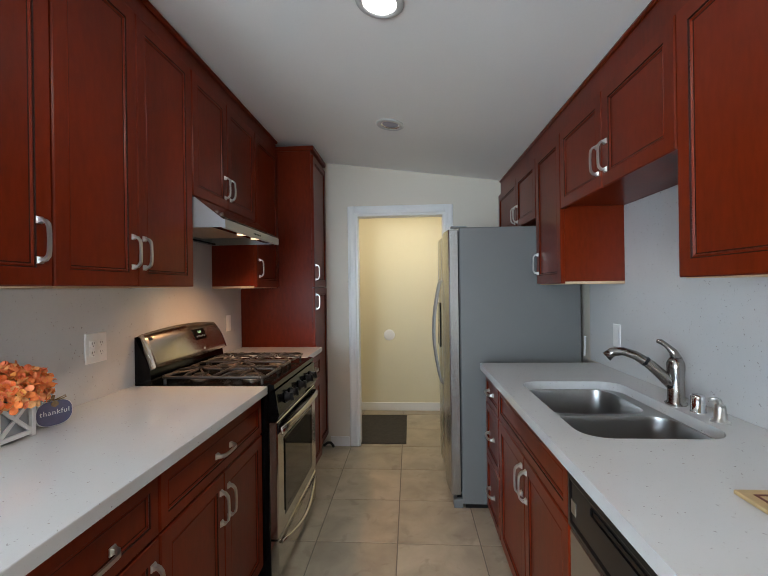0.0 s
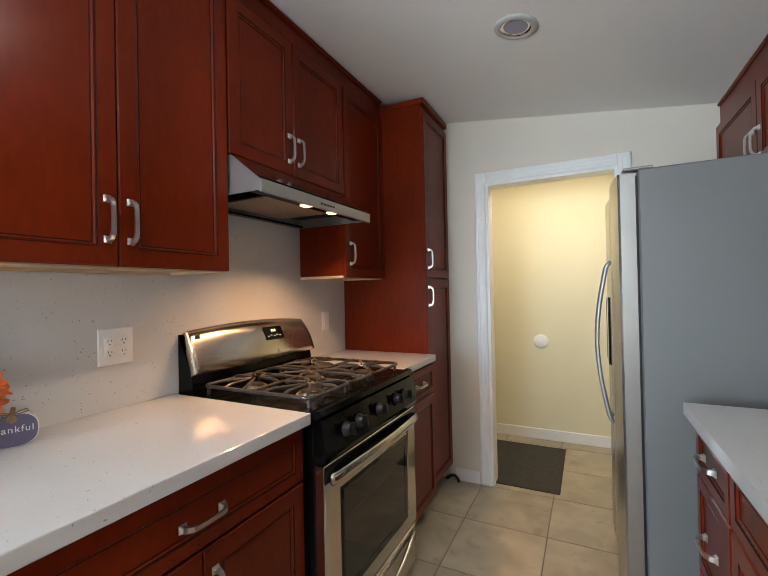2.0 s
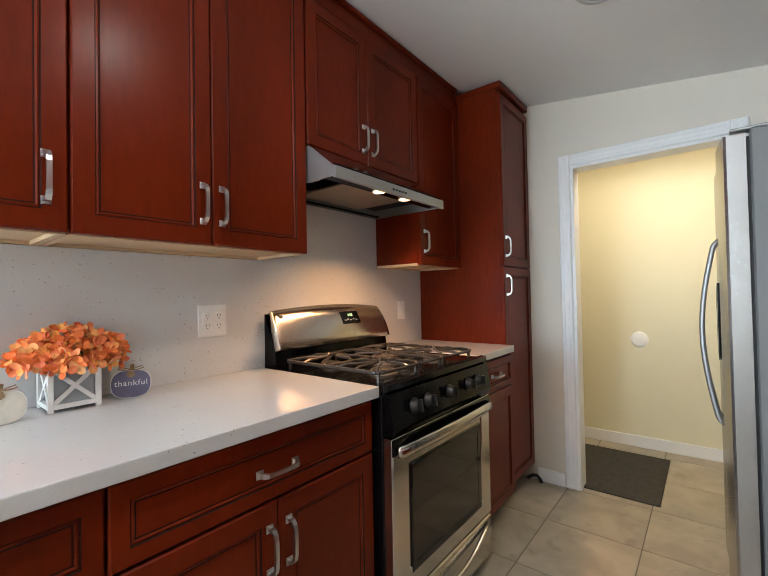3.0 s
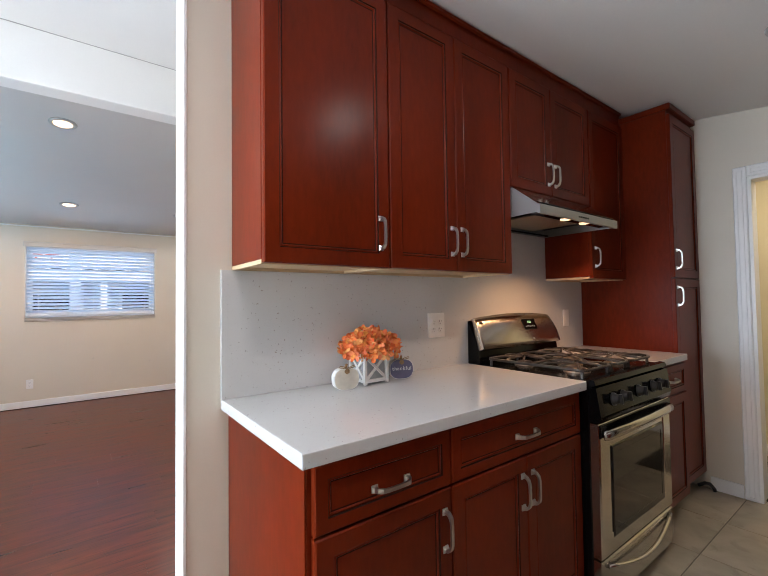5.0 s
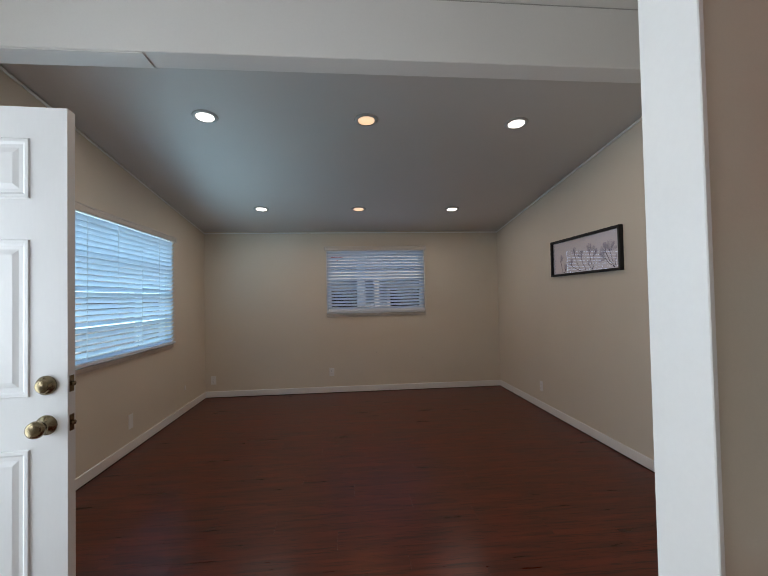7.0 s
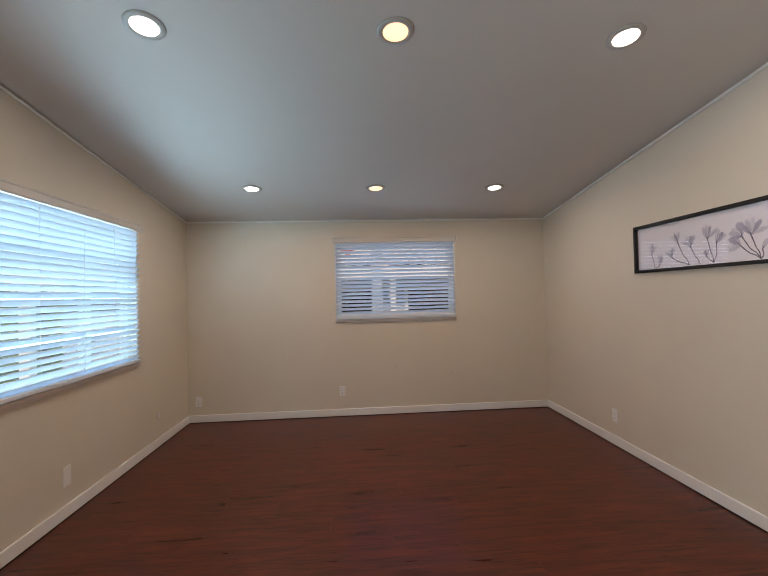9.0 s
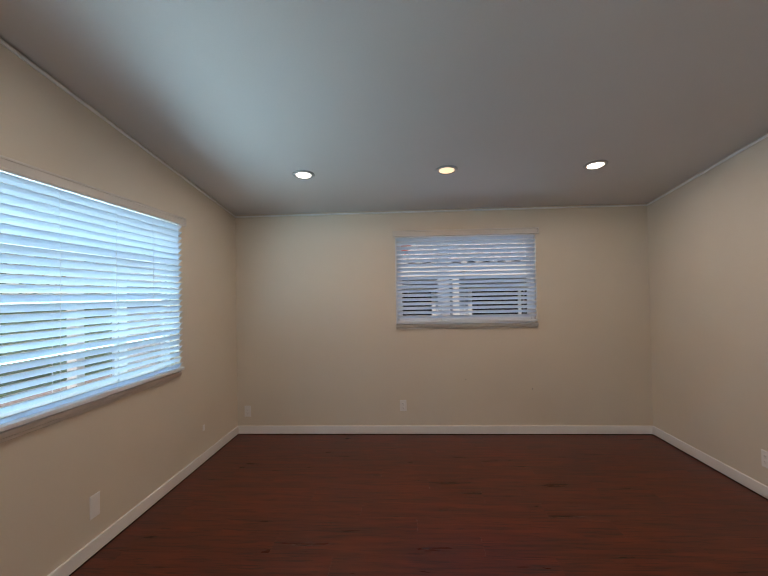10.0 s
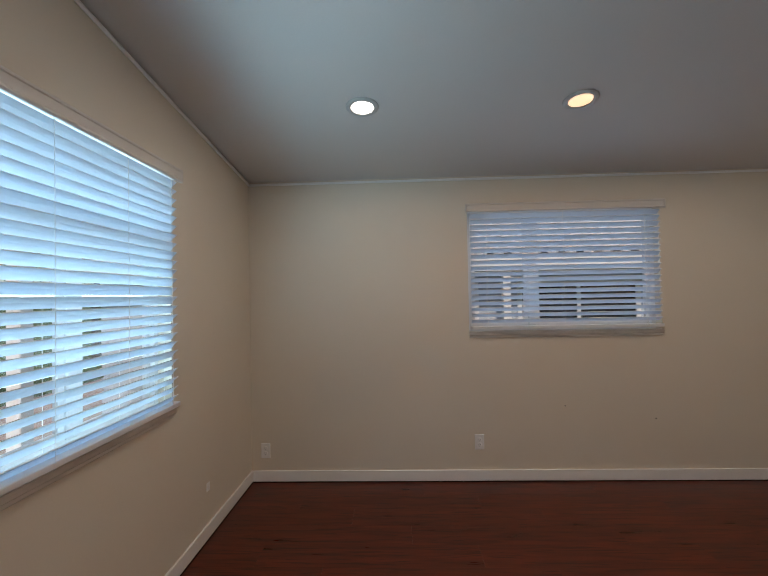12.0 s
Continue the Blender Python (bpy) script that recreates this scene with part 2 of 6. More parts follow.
def piece_material(name, tones, rough, stretch, scale, line_stretch, line_scale, line_tone, line_amount, bump, coat=0.0, wave=0.8, tone_spread=0.10, cut_low=0.58):
    """Planks and tiles: each piece takes its own shade and its own stretch of the pattern."""
    m, n, l, p = mat_new(name)
    co, info = n.new("ShaderNodeTexCoord"), n.new("ShaderNodeObjectInfo")
    shift = n.new("ShaderNodeVectorMath")
    shift.operation = "MULTIPLY_ADD"
    shift.inputs[1].default_value = (37.0, 53.0, 11.0)
    l.new(info.outputs["Random"], shift.inputs[0])
    l.new(co.outputs["Object"], shift.inputs[2])

    def noise_node(st, sc, detail, distortion=0.0):
        mp, t = n.new("ShaderNodeMapping"), n.new("ShaderNodeTexNoise")
        mp.inputs["Scale"].default_value = st
        t.inputs["Scale"].default_value, t.inputs["Detail"].default_value, t.inputs["Distortion"].default_value = sc, detail, distortion
        l.new(shift.outputs["Vector"], mp.inputs["Vector"])
        l.new(mp.outputs["Vector"], t.inputs["Vector"])
        return t
    grain, streak = noise_node(stretch, scale, 7, 0.4), noise_node(line_stretch, line_scale, 5, wave)
    ramp = n.new("ShaderNodeValToRGB")
    ramp.color_ramp.elements[0].position, ramp.color_ramp.elements[1].position = 0.34, 0.68
    ramp.color_ramp.elements[0].color, ramp.color_ramp.elements[1].color = (*tones[0], 1), (*tones[1], 1)
    l.new(grain.outputs["Fac"], ramp.inputs["Fac"])
    cut = n.new("ShaderNodeMapRange")
    cut.inputs["From Min"].default_value, cut.inputs["From Max"].default_value, cut.inputs["To Max"].default_value = cut_low, cut_low + 0.12, line_amount
    l.new(streak.outputs["Fac"], cut.inputs["Value"])
    dark = n.new("ShaderNodeMixRGB")
    dark.inputs["Color2"].default_value = (*line_tone, 1)
    l.new(cut.outputs["Result"], dark.inputs["Fac"])
    l.new(ramp.outputs["Color"], dark.inputs["Color1"])
    hsv, var = n.new("ShaderNodeHueSaturation"), n.new("ShaderNodeMapRange")
    var.inputs["To Min"].default_value, var.inputs["To Max"].default_value = 1 - tone_spread, 1 + tone_spread
    l.new(info.outputs["Random"], var.inputs["Value"])
    l.new(var.outputs["Result"], hsv.inputs["Value"])
    l.new(dark.outputs["Color"], hsv.inputs["Color"])
    l.new(hsv.outputs["Color"], p.inputs["Base Color"])
    rr = n.new("ShaderNodeMapRange")
    rr.inputs["To Min"].default_value, rr.inputs["To Max"].default_value = rough - 0.06, rough + 0.08
    l.new(grain.outputs["Fac"], rr.inputs["Value"])
    l.new(rr.outputs["Result"], p.inputs["Roughness"])
    if coat:
        p.inputs["Coat Weight"].default_value, p.inputs["Coat Roughness"].default_value = coat, 0.25
    b = n.new("ShaderNodeBump")
    b.inputs["Strength"].default_value, b.inputs["Distance"].default_value = bump, 0.001
    l.new(grain.outputs["Fac"], b.inputs["Height"])
    l.new(b.outputs["Normal"], p.inputs["Normal"])
    return m


PLANK = piece_material("red_brown_laminate", ((0.068, 0.0108, 0.0042), (0.155, 0.0265, 0.0100)), 0.29, (10, 1.1, 10), 2.2, (24, 1.15, 24), 3.0, (0.010, 0.0030, 0.002), 0.62, 0.10, 0.0, 1.3, 0.035, 0.53)
PLANK.node_tree.nodes["Principled BSDF"].inputs["Specular IOR Level"].default_value = 0.36
TILE = piece_material("beige_ceramic_tile", ((0.33, 0.28, 0.205), (0.47, 0.41, 0.31)), 0.36, (1, 1, 1), 5.0, (1, 1, 1), 11.0, (0.25, 0.205, 0.145), 0.5, 0.15)


def petal_material():
    m, n, l, p = mat_new("orange_silk_petals")
    geo, ramp = n.new("ShaderNodeNewGeometry"), n.new("ShaderNodeValToRGB")
    ramp.color_ramp.elements[0].color, ramp.color_ramp.elements[1].color = (0.80, 0.16, 0.035, 1), (0.88, 0.46, 0.20, 1)
    for at, tone in ((0.35, (0.86, 0.25, 0.05, 1)), (0.6, (0.86, 0.24, 0.12, 1)), (0.8, (0.90, 0.40, 0.08, 1))):
        ramp.color_ramp.elements.new(at).color = tone
    l.new(geo.outputs["Random Per Island"], ramp.inputs["Fac"])
    l.new(ramp.outputs["Color"], p.inputs["Base Color"])
    p.inputs["Roughness"].default_value = 0.7
    p.inputs["Subsurface Weight"].default_value = 0.0
    return m


PETAL = petal_material()


def slat_material():
    """Painted faux-wood slats that let a little daylight through."""
    m, n, l, p = mat_new("white_blind_slat")
    p.inputs["Base Color"].default_value = (0.80, 0.80, 0.80, 1)
    p.inputs["Roughness"].default_value = 0.4
    tr, mix = n.new("ShaderNodeBsdfTranslucent"), n.new("ShaderNodeMixShader")
    tr.inputs["Color"].default_value = (0.64, 0.78, 0.92, 1)
    mix.inputs["Fac"].default_value = 0.36
    l.new(p.outputs["BSDF"], mix.inputs[1])
    l.new(tr.outputs["BSDF"], mix.inputs[2])
    l.new(mix.outputs["Shader"], n["Material Output"].inputs["Surface"])
    return m


SLAT = slat_material()

# ---- helpers for building ----
BASE = {}


def thing(name, at, label, category, group="", kind=""):
    """An empty at the thing's base, which parents its parts."""
    ob = new(name)
    ob.location = at
    ob.empty_display_size = 0.05
    BASE[ob] = Vector(at)
    return tagged(ob, label, category, group, kind)


def part(name, bm, material, parent=None, label="", smooth=False):
    """Links a bmesh, given in the world's metres, as one mesh object under a thing or a part."""
    at = BASE.get(parent, Vector((0, 0, 0)))
    bmesh.ops.translate(bm, verts=bm.verts, vec=-at)
    bmesh.ops.recalc_face_normals(bm, faces=bm.faces)
    me = bpy.data.meshes.new(name)
    bm.to_mesh(me)
    bm.free()
    for m in material if isinstance(material, (list, tuple)) else [material]:
        me.materials.append(m)
    if smooth:
        me.polygons.foreach_set("use_smooth", [True] * len(me.polygons))
    ob = new(name, me)
    if parent is not None:
        ob.parent = parent
        BASE[ob] = at
    else:
        BASE[ob] = Vector((0, 0, 0))
    if label:
        tagged(ob, label)
    return ob


def box(x0, x1, y0, y1, z0, z1, bevel=0.0, bm=None, segments=1):
    bm = bm or bmesh.new()
    made = bmesh.ops.create_cube(bm, size=1.0)["verts"]
    bmesh.ops.transform(bm, matrix=Matrix.LocRotScale(((x0 + x1) / 2, (y0 + y1) / 2, (z0 + z1) / 2), None, (abs(x1 - x0), abs(y1 - y0), abs(z1 - z0))), verts=made)
    if bevel:
        edges = list({e for v in made for e in v.link_edges})
        bmesh.ops.bevel(bm, geom=edges, offset=bevel, segments=segments, profile=0.5, affect="EDGES")
    return bm


def prism(outline, depth, m, bm=None):
    """An outline of (u, v) points, drawn out by depth along w and set by the matrix m."""
    bm = bm or bmesh.new()
    low = [bm.verts.new(m @ Vector((u, v, 0))) for u, v in outline]
    top = [bm.verts.new(m @ Vector((u, v, depth))) for u, v in outline]
    k = len(outline)
    bm.faces.new(low[::-1])
    bm.faces.new(top)
    for i in range(k):
        bm.faces.new((low[i], low[(i + 1) % k], top[(i + 1) % k], top[i]))
    return bm


def facing(side, x, y, z):
    """A frame on a wall: u to the right as one looks at it, v up, w out of it."""
    u, w = {"+x": ((0, 1, 0), (1, 0, 0)), "-x": ((0, -1, 0), (-1, 0, 0)), "-y": ((1, 0, 0), (0, -1, 0)), "+y": ((-1, 0, 0), (0, 1, 0))}[side]
    m = Matrix((u, (0, 0, 1), w)).transposed().to_4x4()
    m.translation = (x, y, z)
    return m


def rings(w, h, profile, m, bm=None, u0=0.0, v0=0.0, cap=True, base=True, dark=()):
    """Rectangles within one another at (inset, height), joined: panel doors, frames, plates."""
    bm = bm or bmesh.new()
    loops = []
    for inset, out in profile:
        a, b, c, d = u0 + inset, u0 + w - inset, v0 + inset, v0 + h - inset
        loops.append([bm.verts.new(m @ Vector((u, v, out))) for u, v in ((a, c), (b, c), (b, d), (a, d))])
    for k, (p, q) in enumerate(zip(loops, loops[1:])):
        for i in range(4):
            bm.faces.new((p[i], p[(i + 1) % 4], q[(i + 1) % 4], q[i])).material_index = 1 if k in dark else 0
    if cap:
        bm.faces.new(loops[-1])
    if base:
        bm.faces.new(loops[0][::-1])
    return bm


def lathe(profile, m, steps=24, bm=None):
    """(radius, height) points turned about w."""
    bm = bm or bmesh.new()
    rows = []
    for r, z in profile:
        if r < 1e-6:
            rows.append([bm.verts.new(m @ Vector((0, 0, z)))])
        else:
            rows.append([bm.verts.new(m @ Vector((r * math.cos(2 * math.pi * i / steps), r * math.sin(2 * math.pi * i / steps), z))) for i in range(steps)])
    for p, q in zip(rows, rows[1:]):
        for i in range(steps):
            j = (i + 1) % steps
            if len(p) == 1 and len(q) == 1:
                continue
            if len(p) == 1:
                bm.faces.new((p[0], q[i], q[j]))
            elif len(q) == 1:
                bm.faces.new((p[i], p[j], q[0]))
            else:
                bm.faces.new((p[i], p[j], q[j], q[i]))
    return bm


def sweep(points, radius, m=None, sides=10, bm=None, flat=1.0, side_axis=None):
    """A tube along points; radius a number or one for each point; flat squeezes it along its second axis."""
    bm = bm or bmesh.new()
    m = m or Matrix.Identity(4)
    pts = [m @ Vector(p) for p in points]
    axis = (m.to_3x3() @ Vector(side_axis)).normalized() if side_axis else None
    rows = []
    for i, p in enumerate(pts):
        d = (pts[min(i + 1, len(pts) - 1)] - pts[max(i - 1, 0)]).normalized()
        a = axis - d * axis.dot(d) if axis else d.orthogonal()
        if not axis and rows:
            a = last - d * last.dot(d)
        a.normalize()
        last = a
        b = d.cross(a)
        r = radius[i] if isinstance(radius, (list, tuple)) else radius
        rows.append([bm.verts.new(p + a * (r * math.cos(2 * math.pi * (k + 0.5) / sides)) + b * (r * flat * math.sin(2 * math.pi * (k + 0.5) / sides))) for k in range(sides)])
    for p, q in zip(rows, rows[1:]):
        for k in range(sides):
            bm.faces.new((p[k], p[(k + 1) % sides], q[(k + 1) % sides], q[k]))
    bm.faces.new(rows[0][::-1])
    bm.faces.new(rows[-1])
    return bm


def structure(name, bm, material, label, category):
    return tagged(part(name, bm, material), label, category, "", "structure")


# ---- the large structure ----
FAR, LEFT, RIGHT = -6.87, -1.80, 2.45   # living room: far wall, window wall, picture wall
KW0, KW1 = -1.71, -1.587                # wall between living room and kitchen
KEND, KBACK, KRIGHT = 0.761, 3.855, 0.845  # its free end; kitchen's end wall; sink wall
BACK_Y, BEAM = 4.90, -2.82


def wall_with_hole(side, origin, length, top, thick, holes):
    """A wall from outline pieces round its holes; top(u) gives its height. Holes are (u0, u1, v0, v1)."""
    bm = bmesh.new()
    m = facing(side, *origin) @ Matrix.Translation((0, 0, -thick))
    cuts = sorted({0.0, length, *[c for h in holes for c in h[:2]]})
    for a, b in zip(cuts, cuts[1:]):
        inside = [h for h in holes if h[0] <= a + 1e-6 and h[1] >= b - 1e-6]
        if not inside:
            prism([(a, 0), (b, 0), (b, top(b)), (a, top(a))], thick, m, bm)
        for h in inside:
            if h[2] > 0.001:
                prism([(a, 0), (b, 0), (b, h[2]), (a, h[2])], thick, m, bm)
            prism([(a, h[3]), (b, h[3]), (b, top(b)), (a, top(a))], thick, m, bm)
    return bm


# far wall, facing the room (+x): u runs along +y from the window wall's outer face
WIN_F = (-0.105, 1.335, 1.13, 2.06)      # y0 y1 z0 z1 of the far window's opening
WIN_S = (-5.775, -3.55, 0.87, 2.05)       # x0 x1 z0 z1 of the side window's opening
WIN_ADDED = (-1.46, -0.80, 0.92, 2.06)        # x0 x1 z0 z1 of the unseen south window, added to light the kitchen
DOOR_F = (-2.44, -1.52, 0.0, 2.04)       # x0 x1 of the front door's opening
structure("wall_west", wall_with_hole("+x", (FAR, LEFT, 0), RIGHT - LEFT, lambda u: 2.9, 0.14,
          [(WIN_F[0] - LEFT, WIN_F[1] - LEFT, WIN_F[2], WIN_F[3])]), WALL, "cream painted wall with a window and blinds", "wall")
X0 = FAR - 0.14
structure("wall_south", wall_with_hole("+y", (0.92, LEFT, 0), 0.92 - X0, lambda u: 3.1, 0.14,
          [(0.92 - WIN_ADDED[1], 0.92 - WIN_ADDED[0], WIN_ADDED[2], WIN_ADDED[3]), (0.92 - DOOR_F[1], 0.92 - DOOR_F[0], 0, DOOR_F[3]), (0.92 - WIN_S[1], 0.92 - WIN_S[0], WIN_S[2], WIN_S[3])]), WALL,
          "cream painted outer wall with a wide window and doorway", "wall")
structure("wall_north", wall_with_hole("-y", (X0, RIGHT, 0), KW0 - X0, lambda u: 3.1, 0.12, []), WALL, "cream painted wall carrying one picture", "wall")
structure("wall_partition", box(KW0, KW1, KEND, KBACK + 0.1, 0, 3.0, 0.002), WALL, "cream partition wall ending beside the kitchen counter", "wall")
structure("wall_end_trim", box(KW0 - 0.006, KW1 + 0.004, KEND - 0.012, KEND - 0.0005, 0, 2.9, 0.002), TRIM, "white trim board on the end of the partition", "trim")
DOOR_K = (-0.72, 0.06, 2.04)
structure("wall_kitchen_end", wall_with_hole("-y", (KW1, KBACK, 0), KRIGHT + 0.14 - KW1, lambda u: 2.9, 0.11,
          [(DOOR_K[0] - KW1, DOOR_K[1] - KW1, 0, DOOR_K[2])]), WALL, "cream kitchen end wall with a cased doorway", "wall")
structure("wall_kitchen_east", box(KRIGHT, KRIGHT + 0.14, LEFT, BACK_Y + 0.1, 0, 2.9), WALL, "pale painted wall behind the kitchen sink", "wall")
structure("wall_back_room", box(-1.72, KRIGHT, BACK_Y, BACK_Y + 0.1, 0, 2.9), WALL_YELLOW, "pale yellow wall of the back room", "wall")
structure("wall_back_room_side", box(-1.72, -1.6, KBACK + 0.11, BACK_Y, 0, 2.9), WALL_YELLOW, "pale yellow side wall of the back room", "wall")
RIDGE_X = -3.129
sl = bmesh.new()
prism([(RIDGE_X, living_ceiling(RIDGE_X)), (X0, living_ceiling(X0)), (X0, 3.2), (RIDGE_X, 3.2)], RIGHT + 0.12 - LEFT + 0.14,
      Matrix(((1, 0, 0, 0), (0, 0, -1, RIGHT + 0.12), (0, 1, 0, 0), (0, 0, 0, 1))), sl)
tagged(part("ceiling_living_room", sl, CEILING_SHADED), "sloping flat white living room ceiling", "ceiling", "", "structure")
sl = bmesh.new()
prism([(RIDGE_X, kitchen_ceiling(RIDGE_X)), (0.92, kitchen_ceiling(0.92)), (0.92, 3.2), (RIDGE_X, 3.2)], BACK_Y + 0.1 - LEFT + 0.14,
      Matrix(((1, 0, 0, 0), (0, 0, -1, BACK_Y + 0.1), (0, 1, 0, 0), (0, 0, 0, 1))), sl)
tagged(part("ceiling_kitchen", sl, CEILING_LIT), "sloping flat white kitchen ceiling", "ceiling", "", "structure")
structure("ceiling_beam", box(BEAM - 0.13, BEAM, LEFT, RIGHT, 2.447, 2.80, 0.003), CEILING_LIT, "boxed white ridge beam across the ceiling", "beam")
structure("floor_living_room", box(X0, KW0 + 0.06, LEFT - 0.14, RIGHT + 0.1, -0.12, -0.012), simple("dark_subfloor", (0.03, 0.012, 0.008), 0.7), "dark red-brown laminate plank floor", "floor")
structure("floor_kitchen", box(KW0 + 0.06, KRIGHT + 0.14, LEFT - 0.14, BACK_Y + 0.1, -0.12, -0.003), simple("grey_grout", (0.20, 0.175, 0.14), 0.85, bump=0.3), "beige ceramic tile floor with grey grout", "floor")

# ---- trims, doorways ----
for nm, bm in (("baseboard", box(FAR, FAR + 0.014, LEFT + 0.014, RIGHT - 0.014, 0.0065, 0.088, 0.003)),
               ("baseboard", box(FAR, DOOR_F[0] - 0.08, LEFT, LEFT + 0.014, 0.0065, 0.088, 0.003)),
               ("baseboard", box(FAR, KW0 - 0.008, RIGHT - 0.014, RIGHT, 0.0065, 0.088, 0.003)),
               ("baseboard", box(KW0 - 0.014, KW0, KEND + 0.01, RIGHT - 0.014, 0, 0.085, 0.003)),
               ("baseboard", box(-1.6, KRIGHT, BACK_Y - 0.014, BACK_Y, 0, 0.09, 0.003)),
               ("baseboard", box(-0.965, DOOR_K[0] - 0.075, KBACK - 0.013, KBACK, 0, 0.085, 0.003))):
    structure(nm, bm, TRIM, "white painted wooden baseboard along the wall", "baseboard")
for y in (LEFT + 0.008, RIGHT - 0.008):
    structure("cornice_trim", sweep([(FAR, y, living_ceiling(FAR) - 0.024), (BEAM - 0.13, y, living_ceiling(BEAM - 0.13) - 0.020)], 0.009, sides=8), TRIM, "thin white bead where wall meets ceiling", "trim")
structure("cornice_trim", sweep([(FAR + 0.008, LEFT, living_ceiling(FAR) - 0.024), (FAR + 0.008, RIGHT, living_ceiling(FAR) - 0.020)], 0.009, sides=8), TRIM, "thin white bead where wall meets ceiling", "trim")
# near-black strips draw the shadow line below the baseboards
GAP_SHADE = simple("baseboard_shade_black", (0.01, 0.006, 0.005), 0.9)
for bm in (box(FAR, FAR + 0.0165, LEFT + 0.014, RIGHT - 0.014, 0.0005, 0.006), box(FAR + 0.0165, DOOR_F[0] - 0.08, LEFT, LEFT + 0.0165, 0.0005, 0.006), box(FAR + 0.0165, KW0 - 0.008, RIGHT - 0.0165, RIGHT, 0.0005, 0.006)):
    structure("baseboard_shade", bm, GAP_SHADE, "dark strip drawn as the shadow line under the baseboard", "trim")
structure("beam_strip", box(BEAM - 0.122, BEAM - 0.004, LEFT, -0.70, 2.441, 2.4465, 0.001), CEILING_LIT, "thin white filler strip under the beam", "trim")
# thin grey tube along the seam of beam and ceiling
structure("beam_seam_line", sweep([(BEAM + 0.001, LEFT, kitchen_ceiling(BEAM) - 0.003), (BEAM + 0.001, RIGHT, kitchen_ceiling(BEAM) - 0.003)], 0.0025, sides=5), simple("grey_shadow_gap", (0.48, 0.46, 0.43), 0.9, spread=0.3, scale=3), "grey line along the seam above the beam", "trim")


def casing(side, x, y, u0, u1, top, width, name, label):
    """A doorway's lining and its casing, mitred from profile strips."""
    root = thing(name, (x, y, 0), label, "door frame", "", "structure")
    m = facing(side, x, y, 0)
    for nm, a, b, c, d in (("casing_side", u0 - width, u0, 0, top + width), ("casing_side", u1, u1 + width, 0, top + width), ("casing_head", u0, u1, top, top + width)):
        bm = bmesh.new()
        rings(b - a, d - c, [(0, 0), (0, 0.010), (0.006, 0.016), (0.020, 0.016), (0.024, 0.013)], m, bm, a, c)
        part(nm, bm, TRIM, root)
    for nm, a, b, c, d in (("jamb", u0, u0 + 0.018, 0, top), ("jamb", u1 - 0.018, u1, 0, top), ("head_jamb", u0 + 0.018, u1 - 0.018, top - 0.018, top)):
        bm = bmesh.new()
        prism([(a, c), (b, c), (b, d), (a, d)], 0.12, m @ Matrix.Translation((0, 0, -0.117)), bm)
        part(nm, bm, TRIM, root)
    return root


casing("-y", 0, KBACK, DOOR_K[0], DOOR_K[1], DOOR_K[2], 0.07, "door_1", "white cased doorway standing open to the back room")
casing("+y", 0, LEFT, -DOOR_F[1], -DOOR_F[0], DOOR_F[3], 0.075, "door_2", "white front doorway casing with the door swung open")
structure("threshold", box(DOOR_F[0], DOOR_F[1], LEFT - 0.14, LEFT, -0.012, 0.006, 0.003), simple("worn_aluminium", (0.4, 0.4, 0.4), 0.4, 0.8), "worn metal threshold under the front door", "threshold")
structure("floor_transition", box(KW0 + 0.03, KW0 + 0.09, LEFT, KEND - 0.012, -0.01, 0.006, 0.004), simple("dark_transition_strip", (0.06, 0.02, 0.012), 0.4, spread=0.2), "dark wooden strip between laminate and tile", "trim")
tagged(part("wall_bumper", lathe([(0, 0.012), (0.045, 0.012), (0.058, 0.006), (0.063, 0.0)], facing("-y", -0.49, BACK_Y, 0.855), 28), TRIM, None, "", True), "round off-white door bumper on the yellow wall", "door stop")
rug = bmesh.new()
rings(0.60, 0.80, [(0, 0), (0, 0.006), (0.004, 0.009), (0.018, 0.009), (0.020, 0.007), (0.026, 0.007), (0.028, 0.0085)], Matrix.Translation((-0.90, 3.905, 0.001)), rug)
tagged(part("door_mat", rug, MAT_FABRIC), "dark charcoal door mat lying on beige tiles", "mat")

# the open front door: hinged beside the wall, swung into the living room
leaf = thing("front_door", (-2.44, -1.70, 0.012), "white six-panel front door standing open with brass locks", "door")
dm = facing("+x", -2.457, -1.695, 0.012) @ pose(0, 0, 0, 0, 3.0, 0)
bm = bmesh.new()
DW, DH = 0.905, 2.02
rings(DW, DH, [(0, -0.022), (0, 0.022)], dm, bm)
slab = part("slab", bm, WHITE_DOOR, leaf)
cols = ((0.115, 0.335), (0.57, 0.79))
for c0, c1 in cols:
    for r0, r1 in ((0.25, 0.846), (1.022, 1.56), (1.70, 1.91)):
        for flip in (0, 1):
            mm = dm @ Matrix.Translation((c0, r0, 0.0221)) if not flip else dm @ Matrix.Translation((c1, r0, -0.0221)) @ pose(0, 0, 0, 0, 180, 0)
            bm = rings(c1 - c0, r1 - r0, [(0, 0), (0.004, 0.006), (0.014, 0.006), (0.022, 0.0005), (0.034, 0.0005), (0.052, 0.005), (0.056, 0.005)], mm)
            part("raised_panel", bm, WHITE_DOOR, slab)
